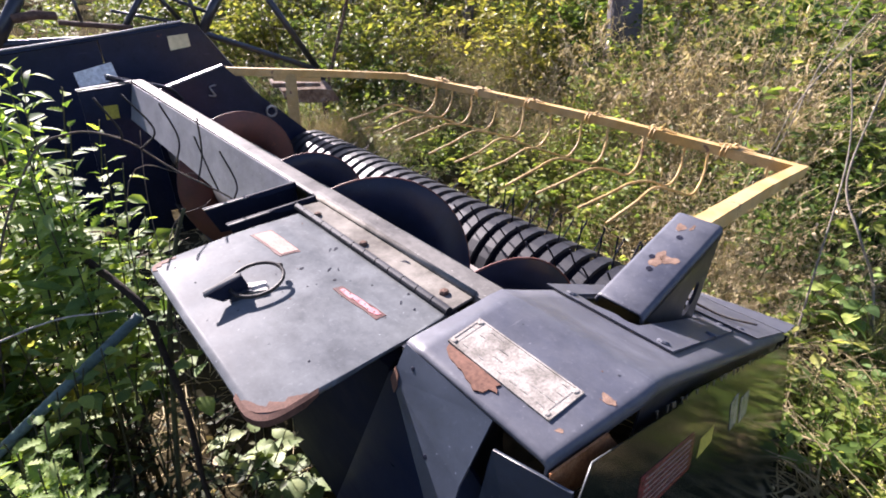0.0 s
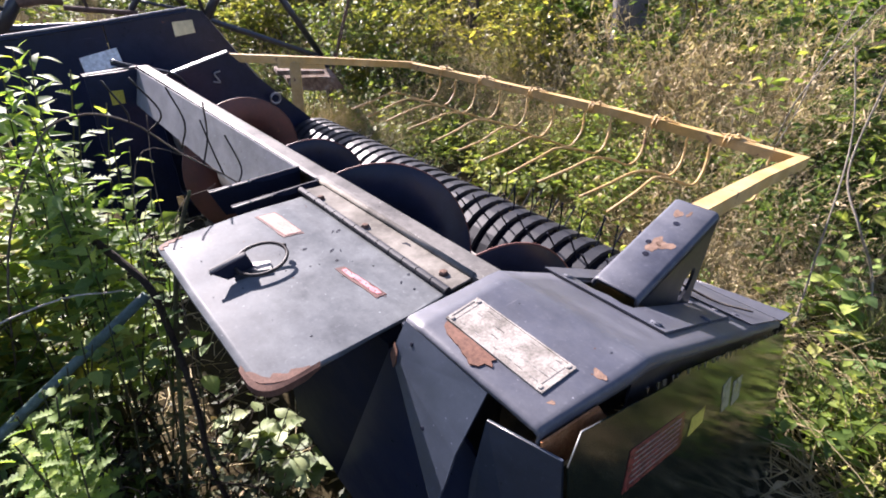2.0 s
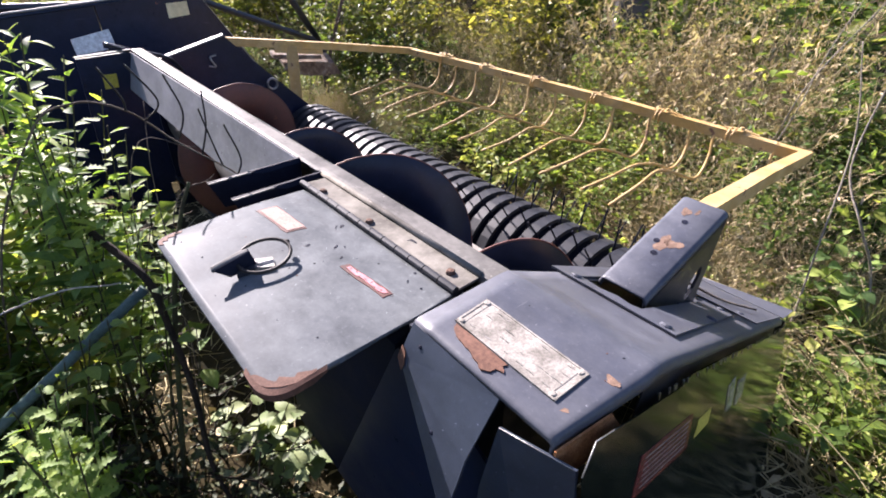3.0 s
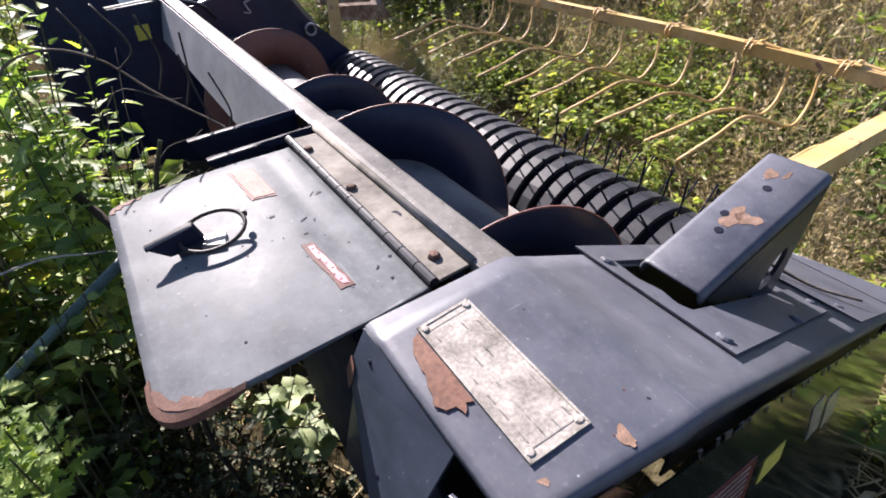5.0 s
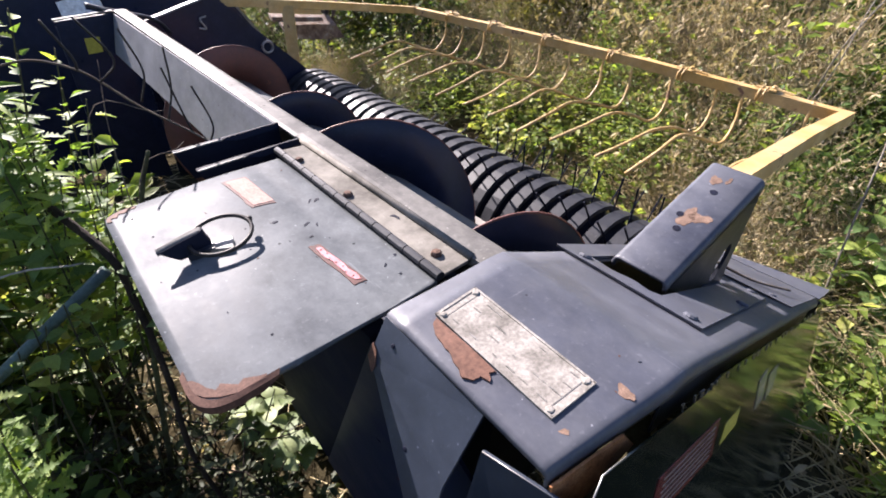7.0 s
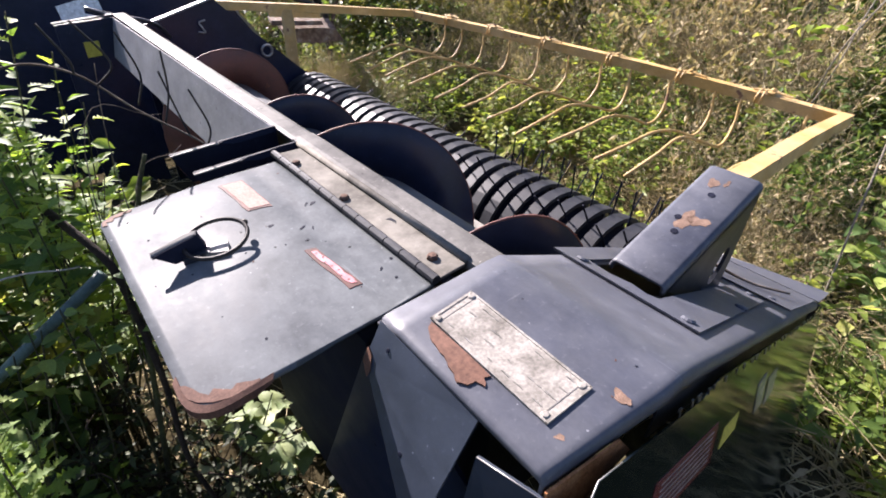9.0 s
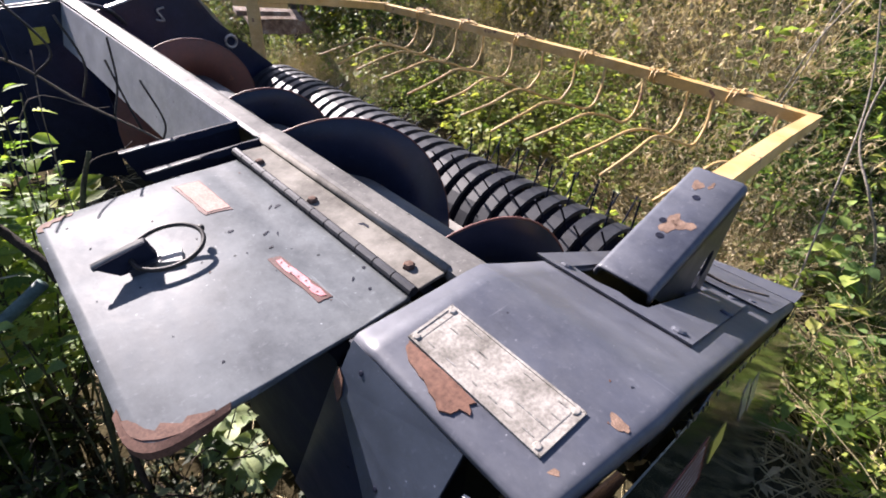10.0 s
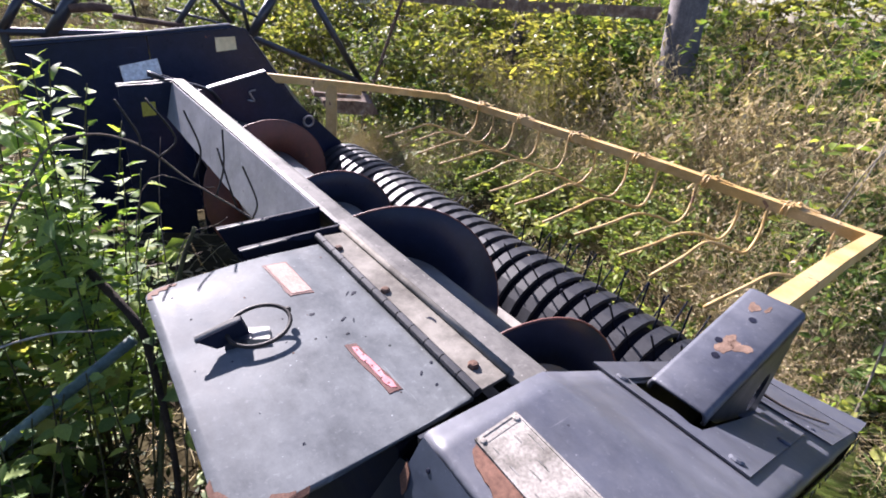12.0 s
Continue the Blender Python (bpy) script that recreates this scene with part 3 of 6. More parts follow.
WHITEDECAL = rough_matter("white_decal", (0.62, 0.66, 0.70), (0.75, 0.77, 0.78), 9.0, rough=0.4, relief=0.0002)
CREAMDECAL = rough_matter("cream_decal", (0.60, 0.51, 0.30), (0.68, 0.60, 0.38), 2.0, rough=0.5, relief=0.0002)
OLIVEDECAL = rough_matter("dim_pale_print", (0.13, 0.125, 0.10), (0.24, 0.23, 0.19), 30.0, rough=0.2, relief=0.0002)
YELLOWDECAL = rough_matter("yellow_warning_decal", (0.34, 0.29, 0.04), (0.46, 0.40, 0.07), 30.0, rough=0.5, relief=0.0002)
REDDECAL = rough_matter("dull_red_decal", (0.11, 0.022, 0.018), (0.17, 0.045, 0.036), 30.0, rough=0.2, relief=0.0002)

sq = [(-0.096, 0.342), (-0.070, 0.337), (-0.066, 0.254), (-0.091, 0.258)]
patch(ragged([(-0.0995, 0.3465), (-0.0685, 0.3405), (-0.0645, 0.2485), (-0.0945, 0.2545)], 0.0010, 3), DECALEDGE, "decal_edge", door, 0.0008)
patch(ragged(sq, 0.0007, 4), PINK, "square_decal", door, 0.0014, "faded pink square decal")
patch(ragged([(-0.0790, 0.132), (-0.0660, 0.130), (-0.0590, 0.043), (-0.0730, 0.043)], 0.0010, 5), DECALEDGE, "decal_edge", door, 0.0008)
patch(ragged([(-0.0745, 0.124), (-0.0680, 0.123), (-0.0620, 0.048), (-0.0688, 0.049)], 0.0014, 6, 7), PINKRED, "strip_decal", door, 0.0014, "torn pink-red warning strip")
# chipped corners
patch([(-0.2415, 0.016), (-0.240, 0.010), (-0.235, 0.002), (-0.226, -0.005), (-0.215, -0.0095), (-0.203, -0.0108), (-0.190, -0.0103), (-0.188, -0.0065), (-0.194, -0.005), (-0.199, -0.002), (-0.205, 0.001), (-0.210, -0.0025), (-0.216, 0.003), (-0.221, 0.008), (-0.226, 0.004), (-0.231, 0.011), (-0.234, 0.019), (-0.238, 0.026), (-0.2415, 0.028)], CHIPRUST, "paint_chip", door, 0.0009)
patch([(-0.2415, 0.335), (-0.240, 0.348), (-0.234, 0.357), (-0.224, 0.363), (-0.211, 0.367), (-0.204, 0.364), (-0.207, 0.356), (-0.215, 0.358), (-0.217, 0.350), (-0.226, 0.352), (-0.229, 0.342), (-0.236, 0.344), (-0.236, 0.333)], CHIPRUST, "paint_chip", door, 0.0009)
rim_pts = [(-0.2448, 0.036)] + [(-0.2452 * (1 - w) ** 2 - 0.2452 * 2 * w * (1 - w) - 0.213 * w * w, 0.018 * (1 - w) ** 2 - 0.0150 * 2 * w * (1 - w) - 0.0144 * w * w) for w in [k / 8 for k in range(9)]] + [(-0.196, -0.0136), (-0.180, -0.0125)]
bm = bmesh.new()
rings = []
for k, (x, y) in enumerate(rim_pts):
    end = k in (0, len(rim_pts) - 1)
    top = door_z(x, max(y, -0.011))
    rings.append([bm.verts.new((x * 0.984, y + 0.0045, top + 0.0007)), bm.verts.new((x, y, top - 0.0010)), bm.verts.new((x * 0.9985, y + 0.0006, top - (0.004 if end else 0.0095)))])
for a, b in zip(rings, rings[1:]):
    for k in (0, 1):
        bm.faces.new((a[k], b[k], b[k + 1], a[k + 1]))
rust_rim = part("corner_rim", bm, CHIPRUST, door, "rusty folded rim of the door corner")
sol = rust_rim.modifiers.new("thick", "SOLIDIFY")
sol.thickness, sol.offset = 0.0012, 0
rnd = random.Random(11)
for i in range(16):
    x, y, s = rnd.uniform(-0.225, -0.02), rnd.uniform(0.01, 0.33), rnd.uniform(0.0005, 0.0013)
    patch(ragged([(x - s, y - s), (x + s, y - s * 0.6), (x + s * 0.7, y + s), (x - s * 0.8, y + s * 0.8)], s * 0.4, i, 2), CHIPRUST if i % 3 == 0 else DARKSIDE, "paint_chip", door, 0.0005)

# pull handle: a wedge of folded steel with a wire ring
part("handle_base", slab([(-0.1725, 0.1965, 0.7990), (-0.1435, 0.1815, 0.7990), (-0.1365, 0.2045, 0.7990), (-0.1625, 0.2165, 0.7990)], (0, 0, -0.006), 0.001), PLATE, door, "pale bare metal handle base")
part("handle_lever", slab([(-0.2158, 0.1975, 0.8142), (-0.1668, 0.2050, 0.8190), (-0.1645, 0.2120, 0.8200), (-0.1770, 0.2115, 0.8200), (-0.2148, 0.2030, 0.8165)], (0.001, -0.001, -0.005), 0.0014), GRIMY, door, "worn folded lever with a pale ridge")
# Near-black side: its shade away from the sun is in the colour.
part("lever_web", slab([(-0.2150, 0.1955, 0.8135), (-0.1665, 0.2035, 0.8182), (-0.1580, 0.2010, 0.7945), (-0.1960, 0.1950, 0.7965)], (0, 0.004, 0), 0.0012), DARKSIDE, door, "black folded side of the lever")
part("lever_end", slab([(-0.1668, 0.2040, 0.8185), (-0.1645, 0.2115, 0.8195), (-0.1570, 0.2110, 0.7945), (-0.1580, 0.2015, 0.7945)], (-0.003, 0, 0)), DARKSIDE, door)
part("lever_foot", slab([(-0.1885, 0.1945, 0.800), (-0.1605, 0.1925, 0.800), (-0.1565, 0.2065, 0.800), (-0.1845, 0.2075, 0.800)], (0, 0, -0.008)), BLACK_CLEAN, door)
ringpts = [Vector((-0.1495 + 0.034 * math.cos(a), 0.198 + 0.027 * math.sin(a), 0.8095 + 0.007 * math.sin(a + 0.4))) for a in [2 * math.pi * i / 36 for i in range(36)]]
part("pull_ring", tube(ringpts, 0.0024, 8, closed=True), DARKWIRE, door, "dark wire pull ring", smooth=True)

part("ring_end", dome((-0.1135, 0.2090, 0.8095), (0.3, 0.2, 1), 0.0042, 0.005, 8), DARKWIRE, door)

# hinge
part("hinge_leaf", slab([(0.004, -0.002, 0.799), (0.044, 0.0, 0.799), (0.042, 0.385, 0.799), (0.004, 0.388, 0.799)], 0.004, 0.001), DUSTY, header, "dusty steel hinge leaf")
k = 13
for i in range(k):
    y0, y1 = -0.004 + 0.392 * i / k, -0.004 + 0.392 * (i + 1) / k - 0.0015
    part("hinge_knuckle", tube([(0, y0, 0.801), (0, y1, 0.801)], 0.0055, 10), BAND, header)
for x, y in ((0.022, 0.030), (0.014, 0.203), (0.011, 0.336)):
    part("hinge_bolt", dome((x, y, 0.799), (0, 0, 1), 0.0068, 0.006, 6), RUSTBAR, header)
part("hinge_ridge", tube([(0.0475, 0.0, 0.8015), (0.0470, 0.2, 0.8020), (0.0465, 0.398, 0.8015)], 0.0046, 10), DUSTY, header, "dusty folded ridge beside the hinge", smooth=True)
# A flat dark plate; the slot's shade is only its colour.
part("hinge_slot", slab([(0.027, 0.128, 0.7994), (0.034, 0.126, 0.7994), (0.035, 0.117, 0.7994), (0.032, 0.112, 0.7994), (0.031, 0.121, 0.7994)], (0, 0, -0.0004)), DARKSIDE, header, "small dark slot in the hinge leaf")

# ---- top beam ----
beam_prof = [(0.010, 0.668), (0.042, 0.793), (0.047, 0.7985), (0.054, 0.80), (0.078, 0.80), (0.085, 0.798), (0.088, 0.793), (0.091, 0.74), (0.092, 0.715)]
part("beam_lip", sheet([(0.046, 0.790), (0.046, 0.802), (0.058, 0.804), (0.082, 0.803), (0.088, 0.798), (0.091, 0.74), (0.092, 0.715)], -0.02, 0.42, 0.004, rows=4), GRIMY, header, "dusty folded beam lip")
part("top_beam", sheet(beam_prof[2:], 0.42, 1.76, 0.004, rows=6), GRIMY, header, "worn folded top beam")
# Leaned and paled for the sun and sky sheen on this face.
part("beam_face", slab([(0.008, 0.50, 0.672), (0.044, 0.50, 0.798), (0.040, 1.735, 0.793), (0.006, 1.735, 0.672)], 0.004), GREY_FACE, header, "oxidised beam back face, sky sheen in its grey")


AX, AZ = 0.234, 0.505


def auger_trough(a0, a1, y0, y1):
    pr = []
    for i in range(17):
        a = math.radians(a0 + (a1 - a0) * i / 16)
        pr.append((AX + 0.262 * math.cos(a), AZ + 0.262 * math.sin(a)))
    return sheet(pr, y0, y1, 0.004)


part("auger_trough", auger_trough(128, 350, -0.02, 0.51), GRIMY, header, "dark curved trough under the auger", smooth=True)
part("auger_trough", auger_trough(235, 350, 0.51, 1.80), BLACK_CLEAN, header, "dark curved trough under the auger", smooth=True)
for y, x0, z in ((0.408, -0.112, 0.800), (0.490, -0.122, 0.801)):
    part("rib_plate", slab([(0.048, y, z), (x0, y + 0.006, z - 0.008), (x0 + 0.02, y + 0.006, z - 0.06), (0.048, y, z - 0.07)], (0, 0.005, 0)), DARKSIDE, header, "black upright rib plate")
    # the flange along the top is bent: flat and worn at its free end, tipped down towards the beam; sunlit and shaded
    # tones are painted in
    n = 16
    rows = []
    for i in range(n + 1):
        u = i / n
        x = 0.048 + (x0 - 0.048) * u
        yy = y + 0.006 * u + 0.0012 * noise.noise((x * 40, y, 0.0))
        zz = z + 0.001 - 0.009 * u + 0.0015 * noise.noise((x * 25, y * 3, 4.0))
        tip = -0.008 * (1 - min(1.0, max(0.0, (u - 0.42) / 0.16)))
        w = 0.005 + 0.003 * noise.noise((x * 18, 2.0, y))
        rows.append([(x, yy - 0.001, zz), (x, yy - w, zz + tip), (x, yy - w, zz + tip - 0.002), (x, yy - 0.001, zz - 0.002)])
    for name, span, mat, lab in (("rib_lip", rows[:10], DARKSIDE, "bent black flange of the rib"), ("worn_sunlit_lip", rows[9:], GRIMY, "worn flange end, sunlit tone in its grey")):
        bm = bmesh.new()
        loops = [[bm.verts.new(p) for p in r] for r in span]
        for a, b in zip(loops, loops[1:]):
            for k in range(4):
                bm.faces.new((a[k], a[(k + 1) % 4], b[(k + 1) % 4], b[k]))
        part(name, bm, mat, header, lab)
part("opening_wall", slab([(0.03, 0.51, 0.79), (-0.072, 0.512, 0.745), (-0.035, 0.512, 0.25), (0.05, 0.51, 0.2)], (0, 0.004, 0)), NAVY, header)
# Near-black to carry the shade under the door.
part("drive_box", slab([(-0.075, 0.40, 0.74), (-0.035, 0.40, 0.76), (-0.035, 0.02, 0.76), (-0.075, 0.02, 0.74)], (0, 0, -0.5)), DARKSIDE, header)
far_wall = part("far_wall", slab([(0.040, 1.735, 0.795), (-0.125, 1.735, 0.787), (-0.16, 1.735, 0.25), (0.05, 1.735, 0.2)], (0, 0.006, 0)), NAVY, header, "dark opening wall with yellow decal")
part("far_lip", slab([(0.042, 1.732, 0.800), (-0.128, 1.732, 0.790), (-0.128, 1.744, 0.790), (0.042, 1.744, 0.800)], 0.004), GRIMY, header)
part("brace_strip", slab([(-0.016, 1.85, 0.816), (0.19, 1.85, 0.742), (0.19, 1.85, 0.728), (-0.018, 1.85, 0.795)], (0, 0.012, 0)), NAVY, header)
part("warning_decal", slab([(-0.066, 1.732, 0.730), (-0.023, 1.732, 0.730), (-0.027, 1.732, 0.684), (-0.069, 1.732, 0.682)], (0, 0.002, 0)), YELLOWDECAL, far_wall, "yellow warning decal")
part("far_end_wall", slab([(0.09, 1.815, 0.735), (0.168, 1.815, 0.755), (0.391, 1.815, 0.813), (0.47, 1.815, 0.73), (0.75, 1.815, 0.46), (0.7, 1.815, 0.15), (0.09, 1.815, 0.15)], (0, 0.005, 0)), NAVY, header, "dark far end wall of the header")
# Pale strip: the sunlit edge is painted by its colour.
part("far_wall_lip", slab([(0.168, 1.805, 0.757), (0.391, 1.805, 0.815), (0.391, 1.825, 0.817), (0.168, 1.825, 0.759)], 0.006), GREY_FACE, header)

# ---- auger ----
core = part("auger_core", tube([(AX, -0.03, AZ), (AX, 1.80, AZ)], 0.126, 48), COREPAINT, header, "worn auger core tube", smooth=True)


def flight(y_top, lead, radius, skew, material):
    """One turn of screw flighting: where its edge stands highest, its lead per radian, radius and lean."""
    bm = bmesh.new()
    n = 56
    rings = []
    for i in range(n + 1):
        a = (i / n - 0.5) * 2 * math.pi * 0.97
        dx, dz = math.sin(a), math.cos(a)
        wob = 0.0
        rings.append([bm.verts.new((AX + dx * r, y_top + lead * a + skew * r * dx + dy + wob, AZ + dz * r)) for r, dy in ((0.120, 0.003), (0.124 + (radius - 0.124) * 0.5, 0.0025), (radius - 0.002, 0.002), (radius, 0.0), (radius - 0.002, -0.002), (0.124 + (radius - 0.124) * 0.5, -0.0025), (0.120, -0.003))])
    m = len(rings[0])
    for p, q in zip(rings, rings[1:]):
        for i in range(m):
            j = (i + 1) % m
            bm.faces.new((p[i], q[i], q[j], p[j]))
    bm.faces.new(rings[0])
    bm.faces.new(rings[-1][::-1])
    ob = part("flight", bm, material, core, "rust brown screw flight" if material is RUST else "dark screw flight", smooth=True)
    rim = [(AX + math.sin(a) * radius, y_top + lead * a + skew * radius * math.sin(a), AZ + math.cos(a) * radius) for a in [math.radians(-172 + 8 * i) for i in range(44)]]
    part("flight_rim", tube(rim, 0.0024, 6), RUST, core, "rusty worn flight edge", smooth=True)
    return ob


flight(0.538, -0.055, 0.242, -0.045, NAVY)
flight(0.869, 0.007, 0.211, 0.005, NAVY)
flight(0.129, -0.039, 0.210, 0.012, NAVY)
flight(1.351, 0.034, 0.230, 0.05, RUST)
eye = [Vector((0.556, 1.79, 0.605)) + Vector((math.cos(a), 0.0, math.sin(a))) * 0.022 for a in [2 * math.pi * i / 20 for i in range(20)]]
part("hook", tube(curve([(0.347, 1.806, 0.742), (0.322, 1.802, 0.736), (0.330, 1.800, 0.715), (0.336, 1.800, 0.700), (0.312, 1.804, 0.704)], 5), 0.0035, 7), STEEL, header, "small bright steel hook", smooth=True)
part("hose", tube(curve([(-0.027, 1.742, 0.826), (0.047, 1.755, 0.792), (0.114, 1.768, 0.776), (0.175, 1.782, 0.748), (0.21, 1.80, 0.70)], 6), 0.0065, 8), BLACK_CLEAN, header, "thin black hose behind the beam", smooth=True)
part("lifting_eye", tube(eye, 0.005, 8, closed=True), STEEL, header, "small steel lifting eye", smooth=True)

# ---- pickup drum ----
DX, DZ, DR = 0.72, 0.325, 0.165
# Wide and near-black: it stands in for the shade between the bands.
drum = part("pickup_shaft", tube([(DX, -0.02, DZ), (DX, 1.80, DZ)], 0.135, 22), DARKSIDE, header, "tine reel, widened and blackened for the shade behind the bands", smooth=True)


def band_mesh(w):
    bm = bmesh.new()
    prof = []
    for i in range(22):
        a = math.radians(205 - i * 12.5)
        prof.append((DR * math.cos(a), DR * math.sin(a)))
    prof = [(-0.20, -0.16)] + prof + [(0.06, -0.22), (-0.06, -0.23)]
    sec = [(-w / 2, -0.011), (-w / 2 + 0.0015, 0.0), (w / 2 - 0.0015, 0.0), (w / 2, -0.011)]
    rings = []
    for i, (x, z) in enumerate(prof):
        a, b = Vector(prof[max(i - 1, 0)]), Vector(prof[min(i + 1, len(prof) - 1)])
        d = (b - a).normalized()
        nx, nz = -d.y, d.x
        rings.append([bm.verts.new((x + nx * h, y, z + nz * h)) for y, h in sec])
    for p, q in zip(rings, rings[1:]):
        for i in range(3):
            bm.faces.new((p[i], q[i], q[i + 1], p[i + 1]))
    return bm


PITCH = 0.058
first = part("stripper_band", band_mesh(0.035), BAND, drum, "curved steel stripper band")
first.location = (DX, 0.03, DZ)
for i in range(1, 31):
    o = first.copy()
    scene.collection.objects.link(o)
    o.location = (DX, 0.03 + i * PITCH, DZ)
tine_me = None
for i in range(30):
    for a0 in (40, 76, 112) if i < 11 else (12,):
        a = math.radians(a0 + ((i * 37) % 11) - 5)
        if tine_me is None:
            ob = part("tine", tube([(0.09, 0, 0), (0.18, 0, 0.004), (0.245, 0, 0.02)], 0.0024, 6), DARKSIDE, drum, "thin black spring tine")
            tine_me = ob
        else:
            ob = tine_me.copy()
            scene.collection.objects.link(ob)
        ob.location = (DX, 0.03 + (i + 0.5) * PITCH, DZ)
        ob.rotation_euler = (0, -a, 0)

# ---- wind guard with hold-down tines ----
GX, GZ = 1.40, 0.655
guard = part("guard_bar", tube([(GX, -0.018, GZ - 0.009), (GX, 0.15, GZ - 0.004), (GX, 0.6, GZ + 0.003), (GX, 1.3, GZ - 0.002), (GX, 1.90, GZ - 0.014)], 0, flat=(0.030, 0.031)), YELLOW, header, "faded yellow square guard bar")
part("guard_arm", tube([(GX + 0.015, -0.019, GZ - 0.010), (0.9, -0.059, 0.730), (0.475, -0.091, 0.786)], 0, flat=(0.029, 0.032)), YELLOW, guard, "yellow guard arm")
part("guard_arm", tube([(GX + 0.019, 1.90, GZ - 0.014), (0.92, 1.89, 0.712), (0.42, 1.87, 0.778)], 0, flat=(0.029, 0.032)), YELLOW, guard, "yellow guard arm")
part("guard_post", tube([(0.70, 1.862, 0.735), (0.682, 1.84, 0.50)], 0, flat=(0.05, 0.012)), YELLOW, guard, "yellow flat guard post")
part("guard_post", tube([(0.50, -0.085, 0.775), (0.50, -0.085, 0.56)], 0, flat=(0.045, 0.012)), YELLOW, guard, "yellow flat guard post")
part("guard_gusset", slab([(0.62, 1.866, 0.735), (0.86, 1.878, 0.702), (0.86, 1.878, 0.682), (0.62, 1.866, 0.715)], (0, 0.006, 0)), YELLOW, guard)


def tine_path(y, seed):
    """From its coil on the bar it drops, runs back over a hump and ends low over the drum."""
    r = random.Random(seed)
    j = lambda s: r.uniform(-s, s)
    low, tip = j(.006), 0.085 + j(.02)
    return curve([(GX - 0.004, y + 0.012, GZ + 0.012), (GX - 0.016, y + 0.010, GZ - 0.03), (1.374, y + 0.002, 0.580 + j(.008)), (1.345, y - 0.002, 0.538 + j(.006)), (1.29, y + low, 0.521 + j(.005)),
                  (1.20, y + 0.016 + low, 0.552 + j(.006)), (1.10, y + 0.036, 0.576 + j(.006)), (1.00, y + 0.05 + (tip - 0.085) * 0.5, 0.552 + j(.006)), (0.90 + j(.015), y + tip, 0.515 + j(.012))], 5)


TINE_Y = [0.05, 0.230, 0.310, 0.46, 0.61, 0.73, 0.88, 1.03, 1.195, 1.356, 1.50, 1.62]
for i, y in enumerate(TINE_Y):
    part("hold_down_tine", tube(tine_path(y, i + 3), 0.0047 if i < 5 else 0.0042, 7), YELLOW, guard, "curved yellow hold-down tine", smooth=True)
TOP = GZ + 0.0155
for y in (0.17, 0.42, 0.69, 1.0, 1.31, 1.60):
    part("tine_clip", box(GX - 0.019, GX + 0.019, y - 0.010, y + 0.010, TOP - 0.001, TOP + 0.006, 0.002), YELLOW, guard, "yellow tine clip with bolt")
    part("clip_bolt", dome((GX, y, TOP + 0.006), (0, 0, 1), 0.008, 0.009, 6), RUSTBAR if y > 0.9 else YELLOW, guard)
    coil = [Vector((GX + 0.0205 * math.cos(a), y + 0.012 + 0.0022 * a, GZ + 0.0225 * math.sin(a))) for a in [0.45 * k for k in range(28)]]
    part("clip_coil", tube(coil, 0.0027, 6), YELLOW, guard, "spring coil of the tine", smooth=True)
    part("clip_wire", tube([(GX - 0.004, y - 0.055, TOP + 0.002), (GX - 0.003, y, TOP + 0.007), (GX - 0.004, y + 0.05, TOP + 0.002)], 0.0036, 6), YELLOW, guard)

# ---- nameplate and wear on the cover ----
cz = lambda x, y: cover_z(x) + 0.001
part("paint_loss", slab([(x, y, cover_z(x) + cover_tilt(y) + 0.0018) for x, y in ragged([(-0.052, -0.062), (-0.060, -0.066), (-0.0665, -0.080), (-0.069, -0.098), (-0.073, -0.112), (-0.0765, -0.124), (-0.072, -0.130), (-0.066, -0.132), (-0.0625, -0.140), (-0.0575, -0.133), (-0.052, -0.136)], 0.0007, 21, 3)], 0.002), PRIMER, cap, "brown primer where paint peeled")
nameplate = part("nameplate", slab([(-0.051, -0.058, 0.8133), (0.001, -0.054, 0.8133), (0.001, -0.192, 0.8133), (-0.051, -0.191, 0.8133)], (0, 0, -0.0018), 0.0005), PLATE, cap, "worn aluminium plate with unreadable print")
for x, y in ((-0.046, -0.063), (-0.004, -0.060), (-0.004, -0.186), (-0.046, -0.185)):
    part("plate_screw", dome((x, y, 0.8133), (0, 0, 1), 0.0036, 0.0018, 8), PLATE, nameplate)
for q in ([(-0.051, -0.058), (0.001, -0.054), (0.001, -0.0565), (-0.051, -0.0605)], [(-0.051, -0.1885), (0.001, -0.1895), (0.001, -0.192), (-0.051, -0.191)], [(-0.051, -0.058), (-0.0488, -0.058), (-0.0488, -0.191), (-0.051, -0.191)], [(-0.0012, -0.054), (0.001, -0.054), (0.001, -0.192), (-0.0012, -0.192)]):
    part("plate_rim", slab([(x, y, 0.8140) for x, y in q], (0, 0, -0.001)), PLATE, nameplate)
rnd = random.Random(5)
for i in range(26):
    x = -0.043 + 0.036 * (i % 4) / 3
    y = -0.072 - 0.105 * rnd.random()
    l, w = rnd.uniform(0.003, 0.010), rnd.uniform(0.0008, 0.0016)
    part("print_bar", slab([(x, y, 0.8136), (x + w, y, 0.8136), (x + w, y - l, 0.8136), (x, y - l, 0.8136)], (0, 0, -0.0006)), PRINT, nameplate)


